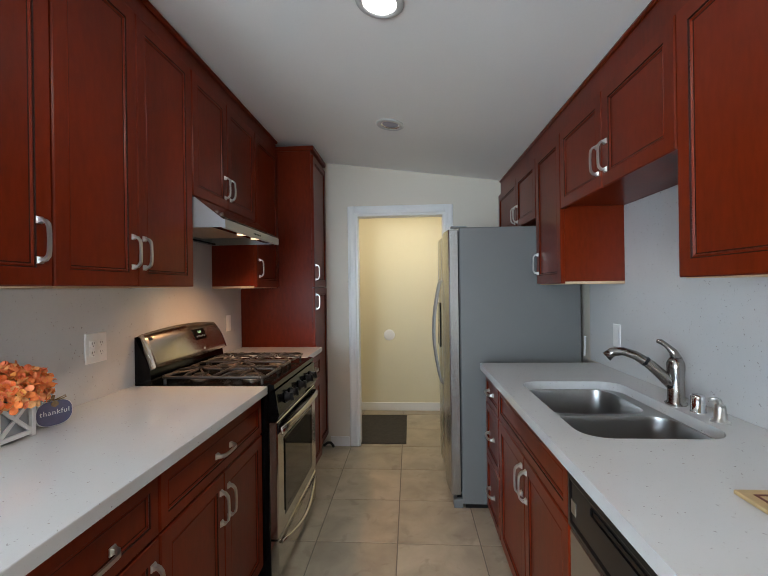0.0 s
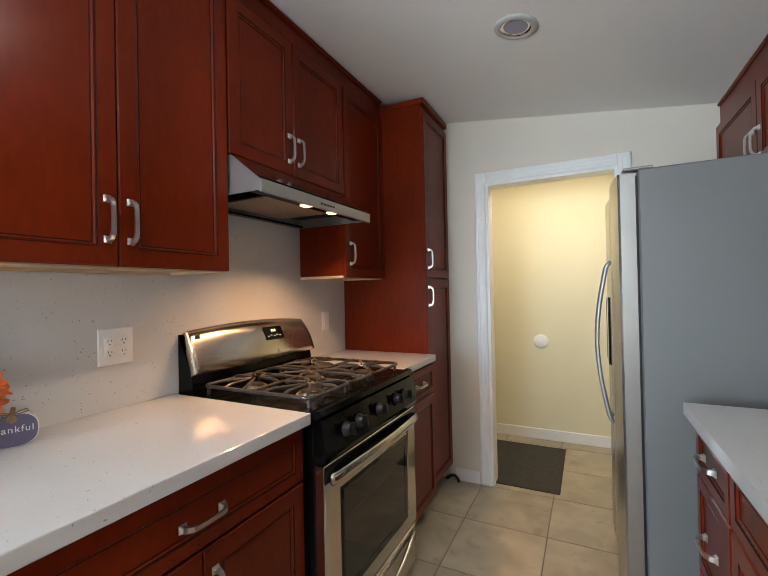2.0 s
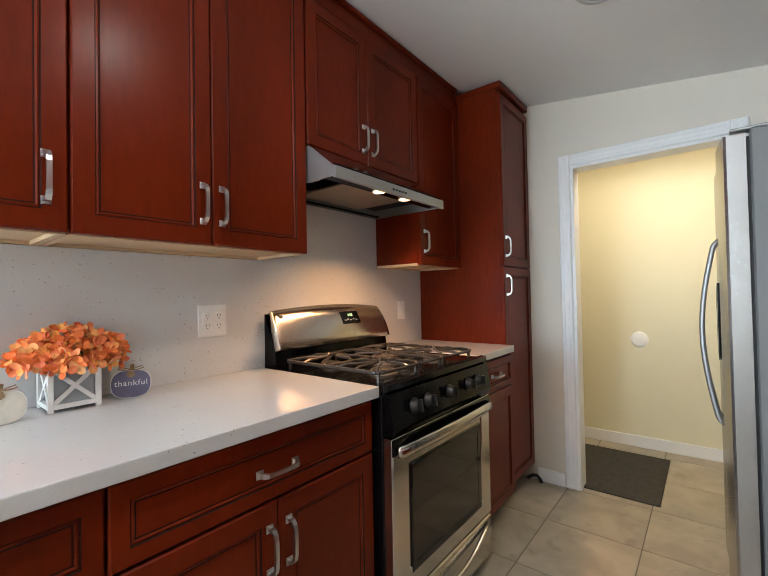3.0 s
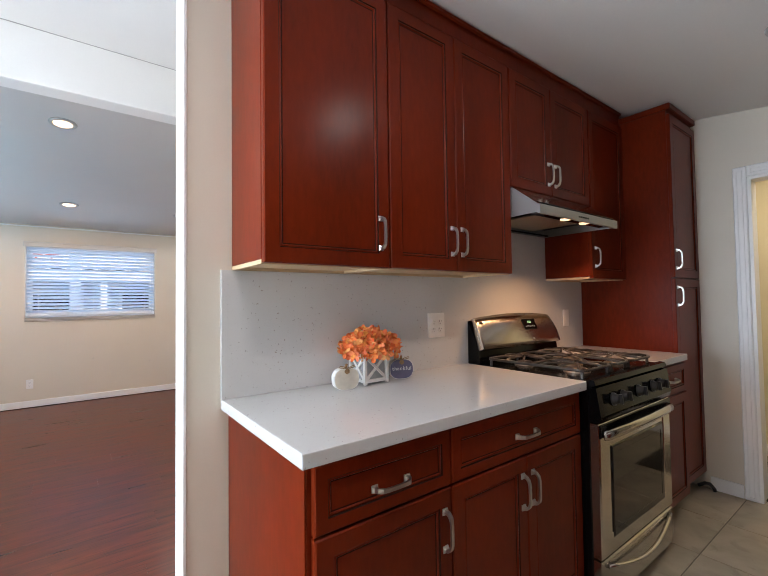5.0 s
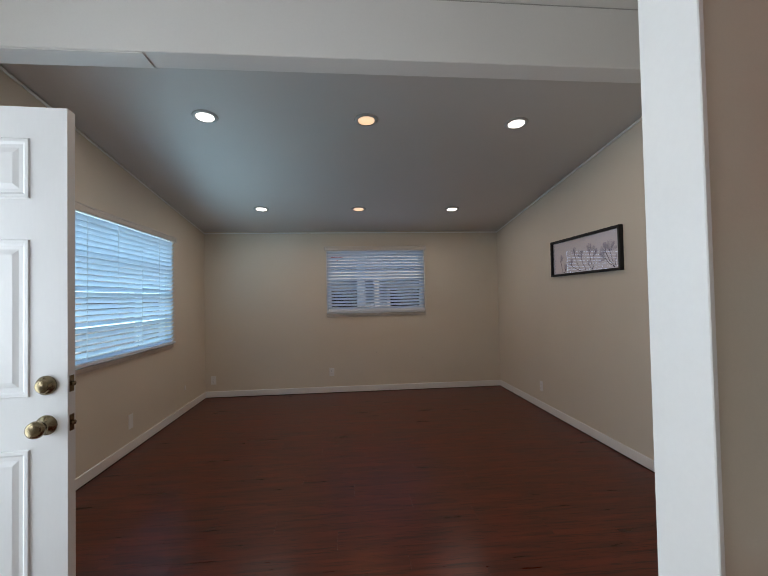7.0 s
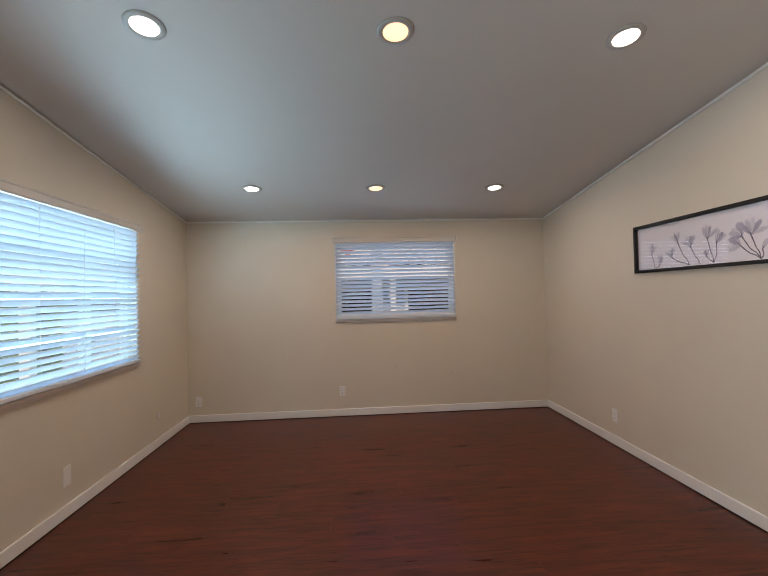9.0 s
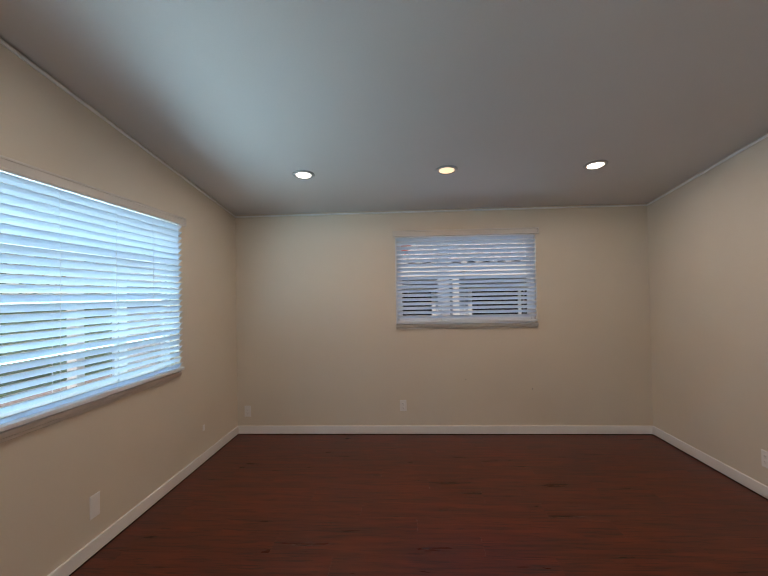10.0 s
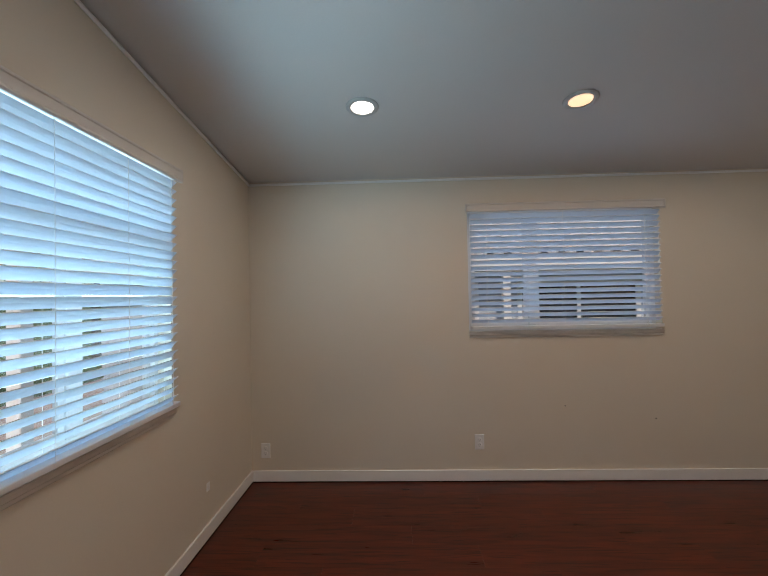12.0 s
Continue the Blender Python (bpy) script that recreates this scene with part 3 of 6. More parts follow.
for v, big in ((1.06, 0), (0.925, 1)):
    lock = lathe([(0.0, 0.0), (0.033, 0.0), (0.033, 0.006), (0.027, 0.013), (0.022, 0.016), (0.022, 0.026), (0.019, 0.028), (0, 0.028)] if not big else
                 [(0, 0), (0.034, 0), (0.033, 0.006), (0.018, 0.012), (0.014, 0.03), (0.024, 0.042), (0.029, 0.054), (0.026, 0.066), (0.018, 0.070), (0, 0.070)], dm @ Matrix.Translation((DW - 0.065, v, 0.022)), 24)
    k = part("deadbolt" if not big else "door_knob", lock, BRASS, leaf, "tarnished brass lock", True)
    top = 0.0285 if not big else 0.0705
    part("keyhole", prism([(-0.0015, -0.006), (0.0015, -0.006), (0.0015, 0.006), (-0.0015, 0.006)], 0.0012, dm @ Matrix.Translation((DW - 0.065, v, top - 0.0008))), BLACK_PLASTIC, k)
    part("latch_plate", prism([(-0.012, -0.028), (0.012, -0.028), (0.012, 0.028), (-0.012, 0.028)], 0.002, dm @ Matrix.Translation((DW, v, 0)) @ pose(0, 0, 0, 0, 90, 0)), BRASS, leaf)
    part("latch_bolt", lathe([(0, 0), (0.008, 0), (0.008, 0.010), (0, 0.012)], dm @ Matrix.Translation((DW + 0.0015, v, 0)) @ pose(0, 0, 0, 0, 90, 0), 12), BRASS, leaf)
for v in (0.25, 1.0, 1.78):
    part("hinge", lathe([(0, 0), (0.007, 0), (0.007, 0.09), (0, 0.09)], dm @ Matrix.Translation((-0.008, v - 0.045, -0.026)) @ pose(0, 0, 0, -90, 0, 0), 10), BRASS, leaf)


# ---- cabinets ----
def bar_pull(m, u, v, out, vertical, length=0.128):
    """An arched satin pull on two flared feet."""
    h = length / 2
    frame_m = m @ Matrix.Translation((u, v, out))
    if vertical:
        frame_m = frame_m @ pose(0, 0, 0, 0, 0, 90)
    pts = [(-h + 0.008, 0, 0.004), (-h + 0.010, 0, 0.018), (-h + 0.020, 0, 0.027), (-h * 0.5, 0, 0.030), (0, 0, 0.031), (h * 0.5, 0, 0.030), (h - 0.020, 0, 0.027), (h - 0.010, 0, 0.018), (h - 0.008, 0, 0.004)]
    bm = sweep(pts, [0.012, 0.0092, 0.0084, 0.0076, 0.0073, 0.0076, 0.0084, 0.0092, 0.012], frame_m, 4, None, 0.6, (0, 1, 0))
    for s in (-1, 1):
        rings(0.020, 0.020, [(0, 0), (0, 0.003), (0.004, 0.010)], frame_m @ Matrix.Translation((s * (h - 0.009), 0, 0)), bm, -0.010, -0.010)
    return bm


DOOR_PROFILE = [(0, 0), (0, 0.016), (0.004, 0.020), (0.050, 0.020), (0.053, 0.0165), (0.057, 0.0185), (0.061, 0.0135), (0.0645, 0.0128), (0.073, 0.0125)]
DRAWER_PROFILE = [(0, 0), (0, 0.016), (0.004, 0.020), (0.036, 0.020), (0.039, 0.0165), (0.043, 0.0185), (0.046, 0.0135), (0.0492, 0.0128), (0.054, 0.0125)]


def front(root, m, name, u0, u1, v0, v1, handle=None):
    """A panelled door or drawer front; handle is (u, v, vertical)."""
    prof = DOOR_PROFILE if name == "door" else DRAWER_PROFILE
    bm = rings(u1 - u0, v1 - v0, prof, m, None, u0, v0, True, True, (3, 6))
    d = part(name, bm, [CHERRY, GLAZE], root)
    if handle:
        part("handle", bar_pull(m, handle[0], handle[1], 0.0195, handle[2]), NICKEL, d, "satin nickel arched pull")
    return d


def carcass(root, side, x_back, x_front, y0, y1, z0, z1, pale_bottom=False):
    part("body", box(x_back, x_front, y0, y1, z0, z1, 0.0015), CHERRY, root)
    if pale_bottom:
        a, b = sorted((x_back, x_front))
        part("bottom_panel", box(a + 0.02, b - 0.02, y0 + 0.02, y1 - 0.02, z0 - 0.0035, z0 - 0.0005), MAPLE, root, "unfinished pale plywood underside")
        for q0, q1 in ((y0 + 0.001, y0 + 0.019), (y1 - 0.019, y1 - 0.001)):
            part("bottom_rail", box(a + 0.001, b - 0.001, q0, q1, z0 - 0.014, z0 - 0.0005), MAPLE, root)
        for q0, q1 in ((a + 0.001, a + 0.019), (b - 0.019, b - 0.001)):
            part("bottom_rail", box(q0, q1, y0 + 0.02, y1 - 0.02, z0 - 0.014, z0 - 0.0005), MAPLE, root)


G = 0.002
LX, LU = -0.965, -1.283   # carcass faces of the left base and wall cabinets
LB = KW1 + 0.0015
RB = KRIGHT - 0.0015
RX, RU = 0.205, 0.538
TOE, BASE_TOP = 0.10, 0.9045
BASE_LABEL = "dark cherry base cabinet with raised panels under the counter"
WALL_LABEL = "dark cherry wall cabinet with glazed raised panel doors"


def left_frame(x, y):
    return facing("+x", x, y, 0)


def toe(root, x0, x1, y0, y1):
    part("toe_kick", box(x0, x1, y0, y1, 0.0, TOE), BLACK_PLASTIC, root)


# left base cabinets
c = thing("base_cabinet", (-1.27, 1.14, 0), BASE_LABEL, "cabinet", "stove side base cabinets")
carcass(c, "+x", LB, LX, 0.905, 1.378, TOE, BASE_TOP)
toe(c, LB, LX - 0.07, 0.91, 1.378)
m = left_frame(LX + 0.0005, 0)
front(c, m, "drawer_front", 0.917, 1.378 - G, 0.725, 0.892, (1.145, 0.794, False))
front(c, m, "door", 0.917, 1.378 - G, TOE + 0.01, 0.718, (1.345, 0.60, True))
part("end_panel", box(LB, LX, 0.8995, 0.9045, 0.0, BASE_TOP, 0.001), CHERRY, c)
c = thing("base_cabinet", (-1.27, 1.76, 0), BASE_LABEL + " drawer", "cabinet", "stove side base cabinets")
tagged(c, "wide dark cherry base cabinet with one drawer and two doors")
carcass(c, "+x", LB, LX, 1.380, 2.146, TOE, BASE_TOP)
toe(c, LB, LX - 0.07, 1.38, 2.146)
front(c, m, "drawer_front", 1.380 + G, 2.146 - G, 0.725, 0.892, (1.763, 0.800, False))
front(c, m, "door", 1.380 + G, 1.762, TOE + 0.01, 0.718, (1.735, 0.60, True))
front(c, m, "door", 1.765, 2.146 - G, TOE + 0.01, 0.718, (1.795, 0.60, True))
c = thing("base_cabinet", (-1.27, 3.15, 0), "narrow dark cherry base cabinet between stove and pantry", "cabinet", "stove side base cabinets")
carcass(c, "+x", LB, LX, 2.925, 3.396, TOE, BASE_TOP)
toe(c, LB, LX - 0.07, 2.925, 3.396)
front(c, m, "drawer_front", 2.927, 3.394, 0.725, 0.892, (3.16, 0.808, False))
front(c, m, "door", 2.927, 3.394, TOE + 0.01, 0.718, None)

# pantry
PX = -1.005
c = thing("pantry_cabinet", (-1.29, 3.625, 0), "tall dark cherry pantry cabinet reaching the ceiling", "cabinet")
part("body", box(LB, PX, 3.400, KBACK - 0.0015, TOE, 2.46, 0.0015), CHERRY, c)
toe(c, LB, PX - 0.07, 3.40, KBACK - 0.002)
pm = left_frame(PX + 0.0005, 0)
front(c, pm, "door", 3.402, KBACK - 0.006, 1.405, 2.43, (3.437, 1.52, True))
front(c, pm, "door", 3.402, KBACK - 0.006, TOE + 0.01, 1.398, (3.437, 1.29, True))
part("crown", box(LB, PX + 0.026, 3.392, KBACK - 0.0015, 2.4605, kitchen_ceiling(PX + 0.026) - 0.004, 0.004), CHERRY, c)

# left wall cabinets
um = left_frame(LU + 0.0005, 0)
UZ, UTOP = 1.42, 2.435
c = thing("wall_cabinet", (-1.43, 1.14, UZ), WALL_LABEL, "cabinet", "stove side wall cabinets")
carcass(c, "+x", LB, LU, 0.913, 1.401, UZ, UTOP + 0.01, True)
front(c, um, "door", 0.913 + G, 1.401 - G, UZ - 0.011, UTOP, (1.357, UZ + 0.115, True))
c = thing("wall_cabinet", (-1.43, 1.76, UZ), "double dark cherry wall cabinet with satin nickel pulls", "cabinet", "stove side wall cabinets")
carcass(c, "+x", LB, LU, 1.403, 2.152, UZ, UTOP + 0.01, True)
front(c, um, "door", 1.403 + G, 1.764, UZ - 0.011, UTOP, (1.735, UZ + 0.115, True))
front(c, um, "door", 1.767, 2.152 - G, UZ - 0.011, UTOP, (1.797, UZ + 0.115, True))
c = thing("wall_cabinet", (-1.43, 2.54, 1.837), "short dark cherry cabinet above the range hood", "cabinet", "stove side wall cabinets")
carcass(c, "+x", LB, LU, 2.154, 2.936, 1.837, UTOP + 0.01)
front(c, um, "door", 2.158, 2.520, 1.840, UTOP, (2.49, 1.955, True))
front(c, um, "door", 2.523, 2.930, 1.840, UTOP, (2.555, 1.955, True))
c = thing("wall_cabinet", (-1.43, 3.17, UZ), "narrow dark cherry wall cabinet beside the pantry", "cabinet", "stove side wall cabinets")
carcass(c, "+x", LB, LU, 2.940, 3.398, UZ - 0.005, UTOP + 0.01, True)
front(c, um, "door", 2.942, 3.396, UZ - 0.014, UTOP, (2.985, UZ + 0.115, True))
fr = thing("cabinet_frieze", (-1.43, 2.15, 2.446), "dark cherry filler board between cabinets and ceiling", "trim", "", "structure")
part("board", box(LB, LU + 0.006, 0.905, 3.398, 2.4465, kitchen_ceiling(LU + 0.01) - 0.008), CHERRY, fr)
part("crown_bead", sweep([(LU + 0.014, 0.9, kitchen_ceiling(LU + 0.014) - 0.014), (LU + 0.014, 3.39, kitchen_ceiling(LU + 0.014) - 0.014)], 0.012, sides=6), CHERRY, fr)

# right base cabinets: u runs towards -y
rm = facing("-x", RX - 0.0005, 0, 0)


def right_front(root, mm, name, y0, y1, v0, v1, handle=None):
    return front(root, mm, name, -y1, -y0, v0, v1, (-handle[0], handle[1], handle[2]) if handle else None)


c = thing("drawer_cabinet", (0.52, 2.54, 0), "dark cherry drawer unit with three drawers beside fridge", "cabinet", "sink side base cabinets")
carcass(c, "-x", RB, RX, 2.372, 2.715, TOE, BASE_TOP)
toe(c, RX + 0.07, RB, 2.372, 2.715)
for v0, v1 in ((0.728, 0.892), (0.425, 0.722), (TOE + 0.01, 0.419)):
    right_front(c, rm, "drawer_front", 2.376, 2.712, v0, v1, (2.545, (v0 + v1) / 2, False))
c = thing("sink_cabinet", (0.52, 1.92, 0), "dark cherry sink base with false front and doors", "cabinet", "sink side base cabinets")
carcass(c, "-x", RB, RX, 1.475, 2.370, TOE, BASE_TOP - 0.22)
part("front_rail", box(RX, RX + 0.02, 1.475, 2.370, BASE_TOP - 0.22, BASE_TOP), CHERRY, c)
for y0, y1 in ((1.475, 1.493), (2.352, 2.370)):
    part("side_panel", box(RX + 0.02, RB, y0, y1, BASE_TOP - 0.22, BASE_TOP), CHERRY, c)
toe(c, RX + 0.07, RB, 1.475, 2.370)
right_front(c, rm, "drawer_front", 1.477, 2.366, 0.728, 0.892)
right_front(c, rm, "door", 1.477, 1.921, TOE + 0.01, 0.722, (1.892, 0.62, True))
right_front(c, rm, "door", 1.924, 2.366, TOE + 0.01, 0.722, (1.953, 0.62, True))
c = thing("base_cabinet", (0.52, 0.40, 0), "dark cherry base cabinet past the dishwasher", "cabinet", "sink side base cabinets")
carcass(c, "-x", RB, RX, -0.02, 0.862, TOE, BASE_TOP)
toe(c, RX + 0.07, RB, -0.02, 0.862)
right_front(c, rm, "drawer_front", -0.018, 0.86, 0.728, 0.892, (0.42, 0.81, False))
right_front(c, rm, "door", -0.018, 0.42, TOE + 0.01, 0.722, (0.39, 0.62, True))
right_front(c, rm, "door", 0.423, 0.86, TOE + 0.01, 0.722, (0.453, 0.62, True))

dw = thing("dishwasher", (0.52, 1.17, 0), "stainless dishwasher with a black control panel", "dishwasher")
part("tub", box(RX + 0.007, RB, 0.866, 1.471, 0.02, 0.895), BLACK_PLASTIC, dw)
part("door", rings(0.597, 0.60, [(0, 0), (0, 0.022), (0.004, 0.026)], facing("-x", RX + 0.006, 1.468, 0.115)), STEEL_V, dw)
panel = part("control_panel", rings(0.597, 0.165, [(0, 0), (0, 0.024), (0.010, 0.034), (0.022, 0.034), (0.030, 0.030)], facing("-x", RX + 0.006, 1.468, 0.722)), BLACK_PLASTIC, dw)
part("badge", rings(0.028, 0.036, [(0, 0), (0, 0.0015)], facing("-x", RX - 0.0245, 1.44, 0.775)), NICKEL, panel, "small silver badge")
part("vent_grip", rings(0.30, 0.022, [(0, 0), (0.002, 0.003), (0.006, -0.002)], facing("-x", RX - 0.0245, 1.32, 0.83)), BLACK_ENAMEL, panel)
part("kick_plate", box(RX + 0.06, RX + 0.075, 0.868, 1.469, 0.0, 0.11), BLACK_PLASTIC, dw)

# right wall cabinets
rum = facing("-x", RU - 0.0005, 0, 0)
RTOP = 2.165
c = thing("wall_cabinet", (0.69, 1.0, UZ), "dark cherry wall cabinet beside the sink window-less wall", "cabinet", "sink side wall cabinets")
tagged(c, "tall dark cherry wall cabinet hanging near the sink")
carcass(c, "-x", RB, RU, 0.56, 1.522, UZ, RTOP + 0.01, True)
right_front(c, rum, "door", 1.044, 1.520, UZ - 0.011, RTOP, (1.077, UZ + 0.24, True))
right_front(c, rum, "door", 0.562, 1.041, UZ - 0.011, RTOP, (1.007, UZ + 0.24, True))
c = thing("wall_cabinet", (0.69, 1.95, 1.79), "short dark cherry cabinet bridging over the sink", "cabinet", "sink side wall cabinets")
carcass(c, "-x", RB, RU, 1.524, 2.418, 1.79, RTOP + 0.01)
right_front(c, rum, "door", 1.526, 1.970, 1.778, RTOP, (1.938, 1.895, True))
right_front(c, rum, "door", 1.973, 2.416, 1.778, RTOP, (2.005, 1.895, True))
c = thing("wall_cabinet", (0.69, 2.62, UZ - 0.01), "narrow dark cherry wall cabinet beside the fridge", "cabinet", "sink side wall cabinets")
carcass(c, "-x", RB, RU, 2.420, 2.818, UZ - 0.01, RTOP + 0.01, True)
right_front(c, rum, "door", 2.422, 2.816, UZ - 0.020, RTOP, (2.785, UZ + 0.10, True))
c = thing("wall_cabinet", (0.69, 3.33, 1.80), "short dark cherry cabinet above the fridge", "cabinet", "sink side wall cabinets")
carcass(c, "-x", RB, RU, 2.820, KBACK - 0.0015, 1.80, RTOP + 0.01)
right_front(c, rum, "door", 2.822, 3.262, 1.803, RTOP, (3.235, 1.90, True))
right_front(c, rum, "door", 3.265, KBACK - 0.02, 1.803, RTOP, (3.30, 1.90, True))
fr = thing("cabinet_frieze", (0.69, 2.2, 2.176), "dark cherry filler board between cabinets and ceiling", "trim", "", "structure")
part("board", box(RU + 0.004, RB, 0.55, KBACK - 0.0015, 2.1765, kitchen_ceiling(RB) - 0.006), CHERRY, fr)
part("board_top", box(RU + 0.004, RU + 0.03, 0.55, KBACK - 0.0015, kitchen_ceiling(RB) - 0.006, kitchen_ceiling(RU + 0.03) - 0.004), CHERRY, fr)
part("crown_bead", sweep([(RU + 0.002, 0.55, kitchen_ceiling(RU) - 0.012), (RU + 0.002, KBACK - 0.002, kitchen_ceiling(RU) - 0.012)], 0.010, sides=6), CHERRY, fr)


# ---- worktops, backsplashes, sink ----
def rounded_rect(x0, x1, y0, y1, r, steps=6):
    pts = []
    for cx, cy, a0 in ((x1 - r, y1 - r, 0), (x0 + r, y1 - r, 90), (x0 + r, y0 + r, 180), (x1 - r, y0 + r, 270)):
        pts += [(cx + r * math.cos(radians(a0 + 90 * i / steps)), cy + r * math.sin(radians(a0 + 90 * i / steps))) for i in range(steps + 1)]
    return pts


def sheet_with_holes(outer, holes, z, thick):
    bm = bmesh.new()
    edges = []
    for loop in (outer, *holes):
        vs = [bm.verts.new((x, y, z)) for x, y in loop]
        edges += [bm.edges.new((vs[i], vs[(i + 1) % len(vs)])) for i in range(len(vs))]
    made = bmesh.ops.triangle_fill(bm, edges=edges, use_beauty=True)
    faces = [f for f in made["geom"] if isinstance(f, bmesh.types.BMFace)]
    ext = bmesh.ops.extrude_face_region(bm, geom=faces)
    bmesh.ops.translate(bm, verts=[v for v in ext["geom"] if isinstance(v, bmesh.types.BMVert)], vec=(0, 0, -thick))
    return bm


CT = 0.942
tagged(part("countertop", box(LB, -0.915, 0.872, 2.148, 0.905, CT, 0.003, None, 2), QUARTZ), "white flecked quartz countertop with square edges", "countertop")
tagged(part("countertop", box(LB, -0.935, 2.923, 3.398, 0.905, CT, 0.003, None, 2), QUARTZ), "short white quartz countertop beside the stove", "countertop")
SX0, SX1, SY0, SY1 = 0.255, 0.692, 1.53, 2.25
tagged(part("countertop", sheet_with_holes([(0.155, 0.0), (RB, 0.0), (RB, 2.720), (0.155, 2.720)], [rounded_rect(SX0, SX1, SY0, SY1, 0.085)], CT, 0.037), QUARTZ), "long white quartz countertop with a sink cutout", "countertop")
bk = prism([(0.872, CT + 0.0008), (3.398, CT + 0.0008), (3.398, UZ - 0.021), (2.9385, UZ - 0.021), (2.9385, 1.836), (2.1535, 1.836), (2.1535, UZ - 0.016), (0.872, UZ - 0.016)], 0.016, facing("+x", LB, 0, 0))
tagged(part("backsplash", bk, QUARTZ), "full-height white flecked quartz backsplash", "backsplash", "", "structure")
bk = bmesh.new()
prism([(-2.82, CT + 0.0008), (0.0, CT + 0.0008), (0.0, UZ - 0.016), (-1.524, UZ - 0.016), (-1.524, 1.789), (-2.418, 1.789), (-2.418, UZ - 0.026), (-2.82, UZ - 0.026)], 0.014, facing("-x", RB, 0, 0), bk)
tagged(part("backsplash", bk, QUARTZ), "full-height pale quartz backsplash behind the sink", "backsplash", "", "structure")

sink = thing("kitchen_sink", (0.47, 1.89, 0.72), "double-bowl stainless undermount sink set below the worktop", "sink")
b1, b2 = (SX0 + 0.004, SX1 - 0.006, SY0 + 0.004, 1.855), (SX0 + 0.012, SX1 - 0.045, 1.885, SY1 - 0.004)
part("rim", sheet_with_holes([(SX0 - 0.02, SY0 - 0.02), (SX1 + 0.02, SY0 - 0.02), (SX1 + 0.02, SY1 + 0.02), (SX0 - 0.02, SY1 + 0.02)],
                             [rounded_rect(*b1, 0.08), rounded_rect(*b2, 0.08)], 0.9045, 0.004), SINK_STEEL, sink)
for bx0, bx1, by0, by1 in (b1, b2):
    bm = bmesh.new()
    rows = []
    for inset, z in ((0.0, 0.9043), (0.003, 0.890), (0.008, 0.80), (0.016, 0.745), (0.045, 0.722), (0.12, 0.718)):
        rows.append([bm.verts.new((x, y, z)) for x, y in rounded_rect(bx0 + inset, bx1 - inset, by0 + inset, by1 - inset, max(0.02, 0.08 - inset * 0.4))])
    for p, q in zip(rows, rows[1:]):
        for i in range(len(p)):
            bm.faces.new((p[i], p[(i + 1) % len(p)], q[(i + 1) % len(p)], q[i]))
    bm.faces.new(rows[-1])
    bowl = part("bowl", bm, SINK_STEEL, sink, "", True)
    mid = ((bx0 + bx1) / 2, (by0 + by1) / 2, 0.7185)
    part("drain", lathe([(0.052, 0.0), (0.050, 0.003), (0.040, 0.002), (0.036, -0.001), (0.0, -0.001)], Matrix.Translation(mid), 24), CHROME, bowl)
stopper = tagged(part("sink_strainer", lathe([(0, 0.016), (0.012, 0.016), (0.014, 0.008), (0.034, 0.006), (0.036, 0.0), (0, 0)], Matrix.Translation(((b1[0] + b1[1]) / 2, (b1[2] + b1[3]) / 2 + 0.02, 0.7225)), 20), PLASTIC, None, "", True), "pale strainer lying over the sink drain", "strainer")

fa = thing("faucet", (0.735, 1.885, CT), "brushed nickel single-lever kitchen faucet with pull-out spout", "faucet")
part("body", lathe([(0.0, 0), (0.036, 0), (0.037, 0.006), (0.029, 0.012), (0.027, 0.10), (0.030, 0.135), (0.029, 0.155), (0.020, 0.172), (0, 0.176)], Matrix.Translation((0.735, 1.885, CT)), 28), FAUCET, fa, "", True)
sp = [(0.728, 1.885, CT + 0.065), (0.698, 1.894, CT + 0.10), (0.657, 1.907, CT + 0.143), (0.612, 1.922, CT + 0.176), (0.571, 1.935, CT + 0.190), (0.538, 1.945, CT + 0.186), (0.516, 1.952, CT + 0.166)]
spout = part("spout", sweep(sp, [0.022, 0.021, 0.019, 0.017, 0.0165, 0.018, 0.020], None, 14), FAUCET, fa, "", True)
part("spray_ring", sweep([(0.646, 1.911, CT + 0.152), (0.638, 1.9135, CT + 0.158)], 0.0195, None, 14), BLACK_PLASTIC, spout)
part("lever", sweep([(0.738, 1.884, CT + 0.165), (0.728, 1.888, CT + 0.195), (0.708, 1.894, CT + 0.218), (0.690, 1.899, CT + 0.232), (0.678, 1.902, CT + 0.233)], [0.020, 0.014, 0.009, 0.010, 0.007], None, 12), FAUCET, fa, "", True)
tagged(part("air_gap_cap", lathe([(0, 0), (0.024, 0), (0.024, 0.004), (0.0215, 0.005), (0.0215, 0.056), (0.019, 0.062), (0, 0.062)], Matrix.Translation((0.745, 1.785, CT)), 24), CHROME, None, "", True), "short polished chrome air gap beside the faucet", "air gap")
sd = thing("soap_dispenser", (0.745, 1.685, CT), "brushed nickel soap pump set into the worktop", "soap dispenser")
part("base", lathe([(0, 0), (0.026, 0), (0.026, 0.004), (0.017, 0.008), (0.016, 0.048), (0.013, 0.056), (0, 0.056)], Matrix.Translation((0.745, 1.685, CT)), 22), NICKEL, sd, "", True)
